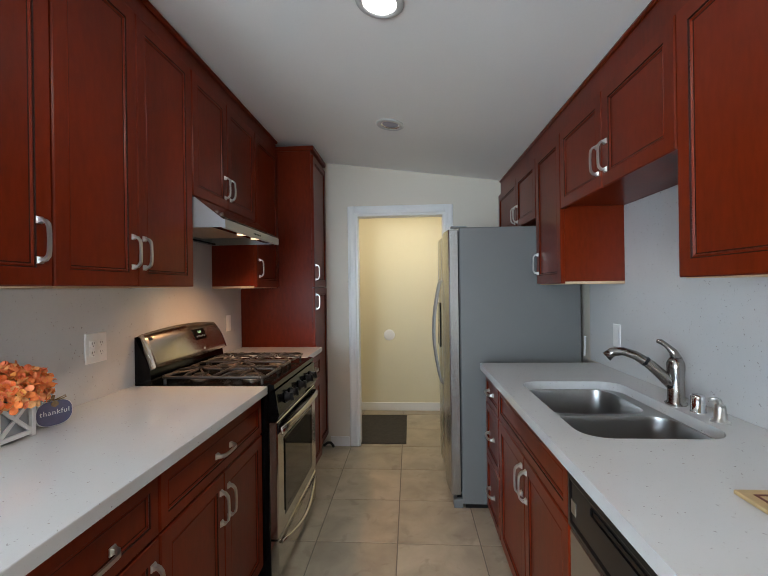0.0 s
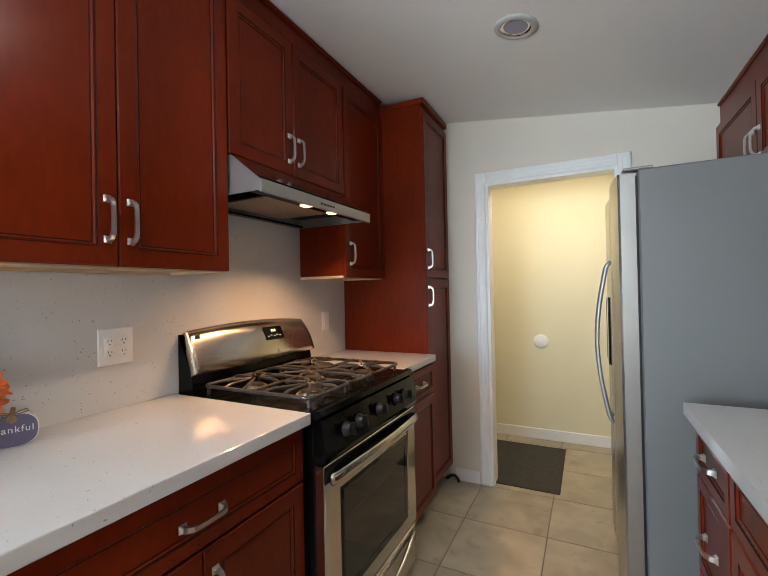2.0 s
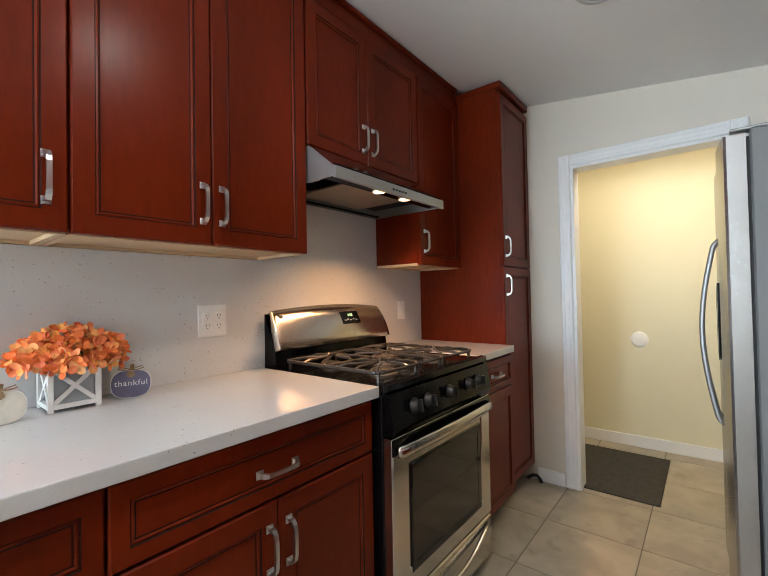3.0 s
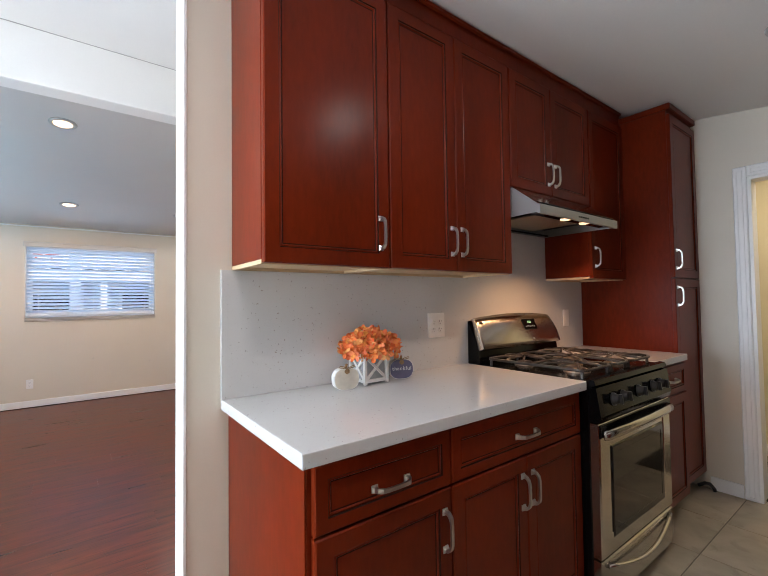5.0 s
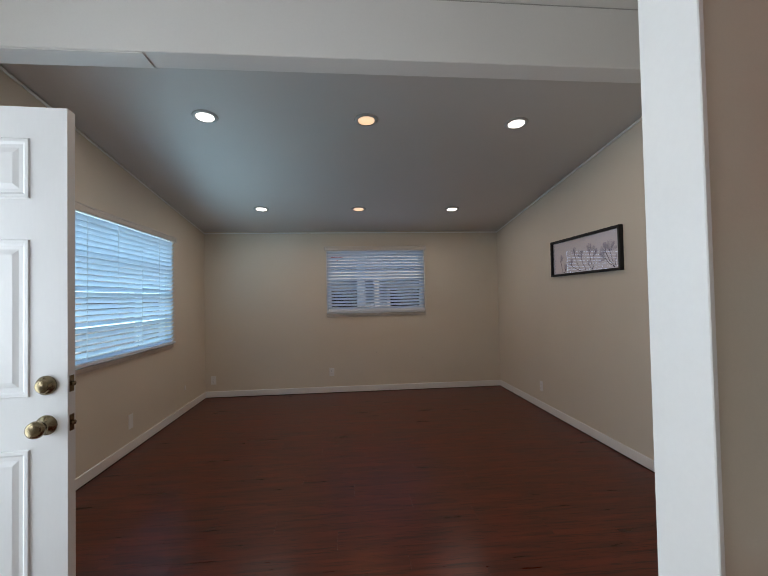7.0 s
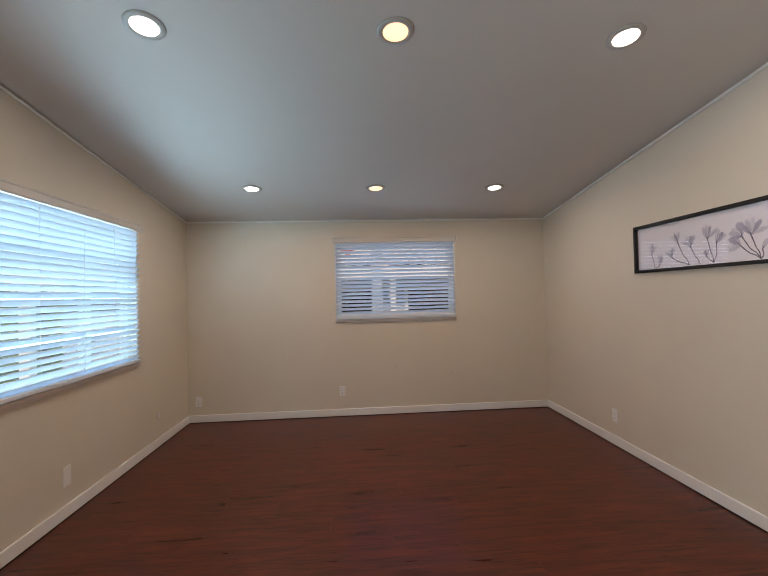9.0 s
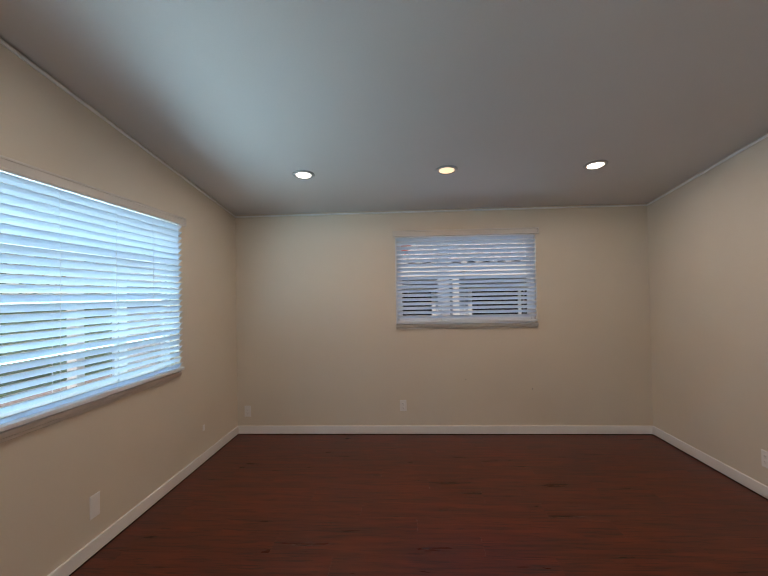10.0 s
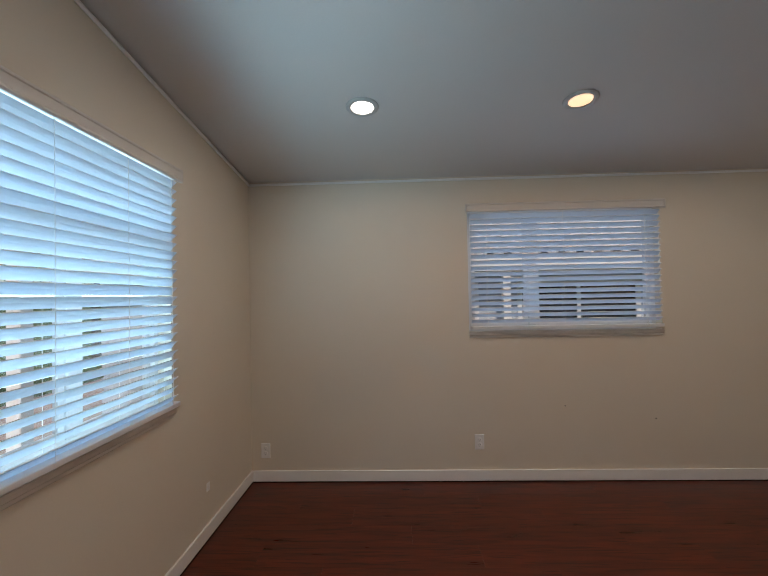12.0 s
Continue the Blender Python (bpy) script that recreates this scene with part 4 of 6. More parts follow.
part("nozzle", sweep([(0.745, 1.685, CT + 0.054), (0.744, 1.685, CT + 0.070), (0.736, 1.687, CT + 0.075), (0.715, 1.692, CT + 0.072)], [0.007, 0.006, 0.005, 0.004], None, 8), NICKEL, sd, "", True)
bd = thing("cutting_board", (0.55, 1.09, CT), "thin bamboo board with dark red inlay on the worktop", "board")
part("board", box(0.43, 0.676, 0.965, 1.217, CT + 0.0005, CT + 0.010, 0.002), BOARD, bd)
part("inlay", rings(0.20, 0.206, [(0, 0), (0, 0.0012), (0.006, 0.0012), (0.006, 0)], Matrix.Translation((0.453, 0.988, CT + 0.0097)), None, 0, 0, False, False), BOARD_RED, bd)
for k in range(3):
    part("inlay_bar", box(0.471, 0.636, 1.025 + 0.05 * k, 1.04 + 0.05 * k, CT + 0.0098, CT + 0.0108), BOARD_RED, bd)

# ---- gas range ----
Y0, Y1 = 2.157, 2.917
rg = thing("gas_range", (-1.23, 2.537, 0), "black and stainless gas range with five burner knobs", "stove")
part("body", box(LB + 0.02, -0.915, Y0, Y1, 0.02, 0.915, 0.003), BLACK_ENAMEL, rg)
SIDE = Matrix(((1, 0, 0, 0), (0, 0, 1, 0), (0, 1, 0, 0), (0, 0, 0, 1)))   # (u, v, w) to (x, z, y)


def side_prism(outline, y0, y1, bm=None):
    m = SIDE.copy()
    m.translation = (0, y0, 0)
    return prism(outline, y1 - y0, m, bm)


ct = side_prism([(-1.50, 0.9155), (-0.905, 0.9155), (-0.885, 0.925), (-0.89, 0.945), (-0.915, 0.948), (-0.925, 0.940), (-1.49, 0.940), (-1.50, 0.944)], Y0 + 0.001, Y1 - 0.001)
part("cooktop", ct, BLACK_ENAMEL, rg)
part("control_panel", side_prism([(-0.9145, 0.775), (-0.876, 0.775), (-0.866, 0.80), (-0.884, 0.915), (-0.9145, 0.915)], Y0 + 0.002, Y1 - 0.002), BLACK_ENAMEL, rg)
km = pose(0, 0, 0, 0, 90 - 8, 0)
for y in (2.285, 2.375, 2.535, 2.695, 2.785):
    mm = Matrix.Translation((-0.8725, y, 0.855)) @ km
    kn = part("knob", lathe([(0, 0), (0.027, 0), (0.027, 0.006), (0.021, 0.010), (0.019, 0.024), (0.016, 0.027), (0, 0.027)], mm, 24), BLACK_PLASTIC, rg, "", True)
    part("grip", rings(0.011, 0.040, [(0, 0), (0, 0.012), (0.002, 0.014)], mm @ Matrix.Translation((-0.020, -0.0055, 0.0255)) @ pose(0, 0, 0, 0, 0, 0) @ Matrix(((0, 1, 0, 0), (1, 0, 0, 0), (0, 0, 1, 0), (0, 0, 0, 1)))), BLACK_PLASTIC, kn)
door = part("oven_door", rings(Y1 - Y0 - 0.012, 0.545, [(0, 0), (0, 0.032), (0.006, 0.038), (0.085, 0.038), (0.088, 0.034)], facing("+x", -0.9145, Y0 + 0.006, 0.222)), STEEL, rg)
part("door_top_band", rings(Y1 - Y0 - 0.012, 0.055, [(0, 0), (0, 0.003), (0.003, 0.005)], facing("+x", -0.8775, Y0 + 0.006, 0.711)), BLACK_ENAMEL, door)
part("oven_window", rings(0.545, 0.375, [(0, 0), (0, 0.005), (0.006, 0.007), (0.030, 0.007), (0.032, 0.0055)], facing("+x", -0.8805, Y0 + 0.107, 0.285)), DARK_GLASS, door, "black glass oven window")
hp = [(-0.872, Y0 + 0.03, 0.722), (-0.862, Y0 + 0.033, 0.724)] + [(-0.858 + 0.016 * math.sin(math.pi * k / 10), Y0 + 0.038 + 0.684 * k / 10, 0.724 + 0.004 * math.sin(math.pi * k / 10)) for k in range(11)] + [(-0.862, Y1 - 0.033, 0.724), (-0.872, Y1 - 0.03, 0.722)]
part("door_handle", sweep(hp, 0.021, None, 12, None, 0.55, (0, 0, 1)), STEEL, door, "bowed brushed steel handle", True)
dr = part("drawer", rings(Y1 - Y0 - 0.012, 0.180, [(0, 0), (0, 0.030), (0.006, 0.036)], facing("+x", -0.9145, Y0 + 0.006, 0.032)), STEEL, rg)
hp = [(-0.874 + 0.028 * math.sin(math.pi * k / 12), Y0 + 0.05 + 0.66 * k / 12, 0.188 - 0.05 * math.sin(math.pi * k / 12)) for k in range(13)]
part("drawer_handle", sweep(hp, 0.010, None, 10), STEEL, dr, "", True)
for y in (Y0 + 0.05, Y1 - 0.05):
    for x in (-1.5, -0.98):
        part("foot", lathe([(0, 0), (0.016, 0), (0.016, 0.02), (0, 0.02)], Matrix.Translation((x, y, 0.0)), 10), BLACK_PLASTIC, rg)
# backguard: black riser with a curved stainless console
part("backguard_riser", side_prism([(LB + 0.02, 0.9155), (-1.490, 0.9155), (-1.485, 0.96), (-1.496, 1.03), (LB + 0.021, 1.17), (LB + 0.02, 1.17)], Y0 + 0.004, Y1 - 0.004), BLACK_ENAMEL, rg)
gm = Matrix(((0, -0.42, 0.9075, -1.448), (1, 0, 0, Y0), (0, 0.9075, 0.42, 1.030), (0, 0, 0, 1)))
W = Y1 - Y0


def console_point(a, b):
    """A point of the console's bowed front: a across and b up it, both from 0 to 1."""
    e = (2 * a - 1) ** 2
    inset = 0.020 * b ** 3
    return Vector((inset + (W - 2 * inset) * a, -0.006 * (1 - e) * (1 - b) + b * (0.178 + 0.014 * (1 - e)), 0.016 * (1 - e) - 0.008 * (2 * b - 1) ** 2))


bm = bmesh.new()
NA, NB = 28, 6
for z0 in (0.0, -0.022):
    grid = [[bm.verts.new(gm @ (console_point(a / NA, b / NB) + Vector((0, 0, z0 - 0.012)))) for a in range(NA + 1)] for b in range(NB + 1)]
    for b in range(NB):
        for a in range(NA):
            bm.faces.new((grid[b][a], grid[b][a + 1], grid[b + 1][a + 1], grid[b + 1][a]))
    rim = grid[0] + [row[-1] for row in grid[1:]] + grid[-1][-2::-1] + [row[0] for row in grid[-2:0:-1]]
    if z0 == 0.0:
        first_rim = rim
for k in range(len(rim)):
    q = (k + 1) % len(rim)
    bm.faces.new((first_rim[k], first_rim[q], rim[q], rim[k]))
con = part("console", bm, STEEL_CONSOLE, rg, "curved stainless control console", True)
part("console_end", sweep([(0.004, 0.004, -0.018), (0.004, 0.085, -0.008), (0.018, 0.172, -0.018)], 0.006, gm, 8), NICKEL, con)
disp = part("display", rings(0.125, 0.066, [(0, 0), (0, 0.003), (0.003, 0.0045)], gm @ Matrix.Translation((0.405, 0.080, 0.0025))), BLACK_ENAMEL, con, "small black clock display")
DIGIT = glow("green_digits", (0.25, 0.9, 0.25), 0.6)
for k, dx in enumerate((0.046, 0.058, 0.070)):
    part("digit", rings(0.007, 0.013, [(0, 0), (0, 0.0006), (0.002, 0.0006), (0.002, 0)], gm @ Matrix.Translation((0.405 + dx, 0.119, 0.0068)), None, 0, 0, False), DIGIT, disp)
for k in range(5):
    part("key", rings(0.012, 0.006, [(0, 0), (0, 0.0006)], gm @ Matrix.Translation((0.418 + 0.020 * k, 0.095 + 0.004 * (k % 2), 0.0068))), GREY_CARD, disp)
part("badge", rings(0.016, 0.026, [(0, 0), (0, 0.0015)], gm @ Matrix.Translation((0.455, 0.020, -0.0015))), NICKEL, con)
part("badge", rings(0.022, 0.014, [(0, 0), (0, 0.0012)], gm @ Matrix.Translation((0.045, 0.138, -0.0095))), BLACK_PLASTIC, con)
# burners and grates
BURN = [(-1.34, 2.345, 0.040), (-1.06, 2.345, 0.048), (-1.34, 2.73, 0.048), (-1.06, 2.73, 0.040), (-1.20, 2.537, 0.052)]
for x, y, r in BURN:
    b = part("burner", lathe([(0, 0), (r + 0.012, 0), (r + 0.010, 0.006), (r, 0.008), (r, 0.014), (0, 0.014)], Matrix.Translation((x, y, 0.9402)), 24), BURNER, rg)
    part("burner_cap", lathe([(0, 0), (r * 0.85, 0), (r * 0.85, 0.004), (r * 0.7, 0.007), (0, 0.007)], Matrix.Translation((x, y, 0.9544)), 24), CAST_IRON, b)
GZ = 0.984
for g0, g1, spots in ((Y0 + 0.03, 2.44, BURN[0:2]), (2.45, 2.625, BURN[4:5]), (2.635, Y1 - 0.03, BURN[2:4])):
    bm = bmesh.new()
    loop = rounded_rect(-1.455, -0.945, g0, g1, 0.03, 4)
    for i in range(len(loop)):
        a, b = loop[i], loop[(i + 1) % len(loop)]
        sweep([(*a, GZ - 0.010), (*b, GZ - 0.010)], 0.0072, None, 6, bm)
    for x, y, r in spots:
        ends = [(x + 0.12, y), (x - 0.12, y), (x, g0), (x, g1), (x + 0.095, g0 + 0.01), (x - 0.095, g0 + 0.01), (x + 0.095, g1 - 0.01), (x - 0.095, g1 - 0.01)] if len(spots) == 2 else \
               [(-1.455, y), (-0.945, y), (x, g0), (x, g1), (x + 0.11, g0), (x - 0.11, g0), (x + 0.11, g1), (x - 0.11, g1)]
        for ex, ey in ends:
            d = Vector((x - ex, y - ey, 0))
            tip = Vector((ex, ey, 0)) + d * (1 - 0.022 / d.length)
            sweep([(ex, ey, GZ - 0.008), (ex + d.x * 0.2, ey + d.y * 0.2, GZ), (tip.x, tip.y, GZ + 0.001)], [0.0065, 0.006, 0.0045], None, 6, bm)
    if len(spots) == 2:
        sweep([(-1.20, g0, GZ - 0.006), (-1.20, g1, GZ - 0.006)], 0.0065, None, 6, bm)
    for x in (-1.44, -0.96):
        for y in (g0 + 0.012, g1 - 0.012):
            sweep([(x, y, 0.9402), (x, y, GZ - 0.012)], 0.007, None, 6, bm)
    part("grate", bm, CAST_IRON, rg, "black cast iron grate")

# ---- range hood ----
hd = thing("range_hood", (-1.35, 2.537, 1.68), "slim stainless under-cabinet range hood with lit lamps", "range hood")
for a, b in ((2.158, 2.162), (2.926, 2.930)):
    part("side_plate", side_prism([(LB + 0.018, 1.688), (-1.118, 1.688), (-1.118, 1.722), (-1.258, 1.832), (LB + 0.018, 1.832)], a, b), STEEL_HOOD, hd)
part("front_lip", side_prism([(-1.125, 1.682), (-1.110, 1.682), (-1.110, 1.724), (-1.125, 1.724)], 2.157, 2.931), STEEL_HOOD, hd)
part("slope_panel", side_prism([(-1.118, 1.7215), (-1.1145, 1.7245), (-1.2585, 1.8365), (-1.262, 1.833)], 2.1625, 2.9255), STEEL_SLOPE, hd)
part("back_plate", box(LB + 0.018, LB + 0.022, 2.163, 2.925, 1.688, 1.83), STEEL_HOOD, hd)
part("inner_pan", box(LB + 0.023, -1.126, 2.163, 2.925, 1.735, 1.738), BLACK_ENAMEL, hd)
part("grease_filter", rings(0.34, 0.42, [(0, 0), (0, 0.008), (0.012, 0.010), (0.014, 0.008)], Matrix.Translation((-1.535, 2.33, 1.712))), simple("filter_mesh", (0.45, 0.36, 0.28), 0.4, 0.7, spread=0.2, scale=300, bump=0.5, bump_scale=500), hd)
part("lamp_rail", box(-1.195, -1.126, 2.163, 2.925, 1.694, 1.700), BLACK_ENAMEL, hd)
part("rear_rail", box(LB + 0.023, -1.535, 2.163, 2.925, 1.690, 1.700), BLACK_ENAMEL, hd)
part("junction_box", box(-1.30, -1.235, 2.164, 2.20, 1.70, 1.7345, 0.003), NICKEL, hd)
for y in (2.47, 2.66):
    part("lamp_lens", lathe([(0, -0.004), (0.026, -0.003), (0.028, 0.0), (0.026, 0.0015), (0, 0.0015)], Matrix.Translation((-1.162, y, 1.6918)), 20), HOOD_LAMP, hd, "glowing warm lamp lens")
    area_lamp("hood_lamp", pose(-1.162, y, 1.684), 0.045, 1.6, (1.0, 0.52, 0.22), spread=118)
for k in range(5):
    part("switch", rings(0.013, 0.008, [(0, 0), (0, 0.0025)], facing("+x", -1.1095, 2.50 + 0.022 * k, 1.697)), BLACK_PLASTIC, hd)

# ---- fridge ----
FY0, FY1, FX = 2.872, 3.775, 0.062
fg = thing("fridge", (0.42, 3.32, 0), "grey side-by-side fridge with stainless doors and bowed handles", "refrigerator")
part("cabinet", box(FX, 0.80, FY0, FY1, 0.025, 1.762, 0.005), FRIDGE_GREY, fg)
part("plinth", box(FX + 0.02, 0.78, FY0 + 0.01, FY1 - 0.01, 0.0, 0.0245), BLACK_PLASTIC, fg)
part("grille", box(FX - 0.03, FX - 0.001, FY0 + 0.03, FY1 - 0.03, 0.015, 0.075, 0.004), BLACK_PLASTIC, fg)
part("foot", rings(0.055, 0.055, [(0, 0), (0, 0.05), (0.006, 0.056)], Matrix.Translation((FX - 0.052, FY0 + 0.004, 0.0))), FRIDGE_GREY, fg)


def fridge_door(y0, y1):
    """A door bowed outwards a little, its free edges rounded."""
    bm = bmesh.new()
    w = y1 - y0
    pts = [(0, 0.0), (w, 0.0), (w, 0.050)] + [(w - 0.004 - (w - 0.008) * k / 10, 0.058 + 0.016 * math.sin(math.pi * k / 10)) for k in range(11)] + [(0, 0.050)]
    return prism([(y0 + u, v) for u, v in pts], 1.665, Matrix(((0, -1, 0, FX - 0.010), (1, 0, 0, 0), (0, 0, 1, 0.085), (0, 0, 0, 1))), bm)


for y0, y1, hy in ((FY0, 3.285, 3.235), (3.295, FY1, 3.345)):
    part("gasket", box(FX - 0.0095, FX - 0.0005, y0 + 0.012, y1 - 0.012, 0.10, 1.74), RUBBER, fg)
    d = part("door", fridge_door(y0, y1), STEEL_V, fg, "brushed stainless fridge door")
    hx = FX - 0.082
    pts = [(hx + 0.004, hy, 0.70), (hx - 0.012, hy, 0.715)] + [(hx - 0.018 - 0.042 * math.sin(math.pi * k / 12), hy, 0.73 + 0.68 * k / 12) for k in range(13)] + [(hx - 0.012, hy, 1.425), (hx + 0.004, hy, 1.44)]
    part("door_handle", sweep(pts, 0.0095, None, 10), STEEL_HOOD, d, "tall bowed steel handle", True)
    part("hinge_cover", box(FX - 0.050, FX + 0.05, y0 + 0.01 if y0 == FY0 else y1 - 0.06, y0 + 0.06 if y0 == FY0 else y1 - 0.01, 1.7625, 1.774, 0.004), STEEL_HOOD, fg)
part("dispenser", rings(0.20, 0.34, [(0, 0), (0, 0.004), (0.012, 0.005), (0.016, 0.0035)], facing("-x", FX - 0.0835, 3.63, 0.93)), BLACK_ENAMEL, fg, "black water dispenser panel")
part("power_cord", sweep([(0.812, 2.862, 0.96), (0.815, 2.858, 1.02), (0.816, 2.86, 1.08)], 0.006, None, 8), PLASTIC, fg)


# ---- outlets, switches ----
def outlet(side, x, y, z, kind="duplex", w=0.070, h=0.115, label="white duplex wall outlet"):
    m = facing(side, x, y, z)
    root = thing("wall_outlet" if kind != "switch" else "wall_switch", (x, y, z), label, "outlet" if kind != "switch" else "switch")
    part("plate", rings(w, h, [(0, 0), (0, 0.003), (0.003, 0.0055)], m, None, -w / 2, -h / 2), PLASTIC, root)
    if kind == "blank":
        return root
    cols = (0.0,) if w < 0.1 else (-0.024, 0.024)
    for ci, cx in enumerate(cols):
        if kind == "switch" or (w > 0.1 and ci == 0):
            part("rocker" if kind == "switch" else "insert", rings(0.033, 0.067, [(0, 0), (0, 0.002), (0.003, 0.003)], m @ Matrix.Translation((cx, 0, 0.0054)), None, -0.0165, -0.0335), PLASTIC, root)
            if kind == "switch":
                continue
        for v in (-0.019, 0.019):
            lift = 0.0082 if (w > 0.1 and ci == 0) else 0.0054
            rec = part("receptacle", lathe([(0, 0.0025), (0.013, 0.0025), (0.0155, 0.0)], m @ Matrix.Translation((cx, v, lift)), 18), PLASTIC, root)
            for sx, sy, sw, sh in ((-0.007, 0.002, 0.002, 0.009), (0.005, 0.002, 0.002, 0.007), (-0.002, -0.010, 0.004, 0.004)):
                part("slot", rings(sw, sh, [(0, 0), (0, 0.0006)], m @ Matrix.Translation((cx + sx, v + sy - sh / 2, lift + 0.0024))), BLACK_PLASTIC, rec)
    return root


BSX = LB + 0.0162
outlet("+x", BSX, 1.926, 1.157, "duplex", 0.116, 0.124, "white two-gang outlet plate on the quartz backsplash")
outlet("+x", BSX, 3.17, 1.15, "switch", 0.070, 0.115, "white rocker switch on the quartz backsplash")
outlet("-x", RB - 0.0142, 2.50, 1.125, "switch", 0.070, 0.118, "white rocker switch beside the sink")
outlet("+x", FAR, -1.688, 0.240, "duplex", 0.07, 0.115, "white duplex outlet low on the cream wall")
outlet("+x", FAR, -0.048, 0.295, "duplex", 0.07, 0.115, "white duplex outlet low on the cream wall")
outlet("+y", -4.90, LEFT, 0.27, "blank", 0.075, 0.13, "cream blank cover plate under the side window")
outlet("-y", -5.59, RIGHT, 0.27, "duplex", 0.07, 0.115, "white duplex outlet below the picture")
outlet("+y", -6.15, LEFT, 0.30, "blank", 0.035, 0.05, "small cream cable plate near the corner")


# ---- recessed ceiling lights ----
def downlight(x, y, z, tilt, lens, label):
    m = pose(x, y, z, 180, tilt, 0)
    root = thing("recessed_light", (x, y, z), label, "ceiling light", "ceiling lights")
    part("trim_ring", lathe([(0.062, 0.006), (0.066, 0.010), (0.086, 0.006), (0.090, 0.0), (0.062, 0.0)], m, 32), CAN_RIM, root, "", True)
    if lens is not None:
        part("lens", lathe([(0, 0.006), (0.061, 0.005), (0.0615, 0.001), (0, 0.001)], m, 32), lens, root, "glowing frosted lens")
    return root


for x, y, tone in CANS:
    downlight(x, y, living_ceiling(x) - 0.001, -math.degrees(math.atan(0.124)), LAMP_WARM if tone is WARM else LAMP_COOL, "lit warm recessed ceiling light" if tone is WARM else "lit cool white recessed ceiling light")
# the fixture at y 0.66 is added, out of view
for y in (0.66, 1.76):
    downlight(-0.345, y, kitchen_ceiling(-0.345) - 0.001, 7.5, LAMP_COOL, "lit recessed kitchen ceiling light")
off = downlight(-0.36, 2.86, kitchen_ceiling(-0.36) - 0.001, 7.5, None, "unlit recessed kitchen ceiling light with grey lamp")
cm = pose(-0.36, 2.86, kitchen_ceiling(-0.36) - 0.001, 180, 7.5, 0)
part("reflector", lathe([(0.0615, 0.004), (0.058, 0.001), (0.052, 0.0005), (0.050, 0.0003)], cm, 28), CHROME, off, "", True)
part("bulb_face", lathe([(0, 0.004), (0.03, 0.003), (0.050, 0.0006)], cm, 28), simple("grey_lilac_bulb", (0.30, 0.30, 0.40), 0.15), off, "unlit lilac-grey bulb", True)

# black hose end at the pantry's foot
tagged(part("rubber_hose", sweep([(-1.02, 3.80, 0.02), (-0.985, 3.805, 0.045), (-0.96, 3.81, 0.045), (-0.94, 3.815, 0.02), (-0.935, 3.817, 0.003)], 0.011, None, 8), RUBBER, None, "", True), "short black rubber hose end under the pantry", "hose")

# ---- things on the left worktop ----
pl = thing("flower_planter", (-1.50, 1.456, CT), "white wooden planter box with crossed braces on the counter", "planter")
BX0, BX1, BY0, BY1, BZ0, BZ1 = -1.560, -1.437, 1.395, 1.518, CT + 0.0005, CT + 0.125
for x in (BX0, BX1 - 0.013):
    for y in (BY0, BY1 - 0.013):
        part("post", box(x, x + 0.013, y, y + 0.013, BZ0, BZ1, 0.001), WHITE_WOOD, pl)
for z in (BZ0 + 0.008, BZ1 - 0.013):
    for y in (BY0 + 0.001, BY1 - 0.012):
        part("rail", box(BX0 + 0.013, BX1 - 0.013, y, y + 0.011, z, z + 0.012), WHITE_WOOD, pl)
    for x in (BX0 + 0.001, BX1 - 0.012):
        part("rail", box(x, x + 0.011, BY0 + 0.013, BY1 - 0.013, z, z + 0.012), WHITE_WOOD, pl)
part("liner", box(BX0 + 0.014, BX1 - 0.014, BY0 + 0.014, BY1 - 0.014, BZ0 + 0.009, BZ1 - 0.004), GREY_CARD, pl, "grey inner liner")
L = BX1 - BX0 - 0.026
for side, x, y in (("+x", BX1 - 0.010, BY0 + 0.013), ("-y", BX0 + 0.013, BY0 + 0.010), ("+y", BX1 - 0.013, BY1 - 0.010), ("-x", BX0 + 0.010, BY1 - 0.013)):
    mm = facing(side, x, y, BZ0 + 0.020)
    H = 0.092
    for sgn in (0, 1):
        a, b = ((0, 0), (L, H)) if not sgn else ((0, H), (L, 0))
        n2 = Vector((-(b[1] - a[1]), b[0] - a[0])).normalized() * 0.0055
        part("brace", prism([(a[0] - n2.x, a[1] - n2.y), (b[0] - n2.x, b[1] - n2.y), (b[0] + n2.x, b[1] + n2.y), (a[0] + n2.x, a[1] + n2.y)], 0.006 + 0.0007 * sgn, mm), WHITE_WOOD, pl)

bouquet = thing("flower_bouquet", (-1.498, 1.456, BZ1 - 0.004), "orange and coral silk hydrangeas filling the planter", "flowers")
rnd = random.Random(4)


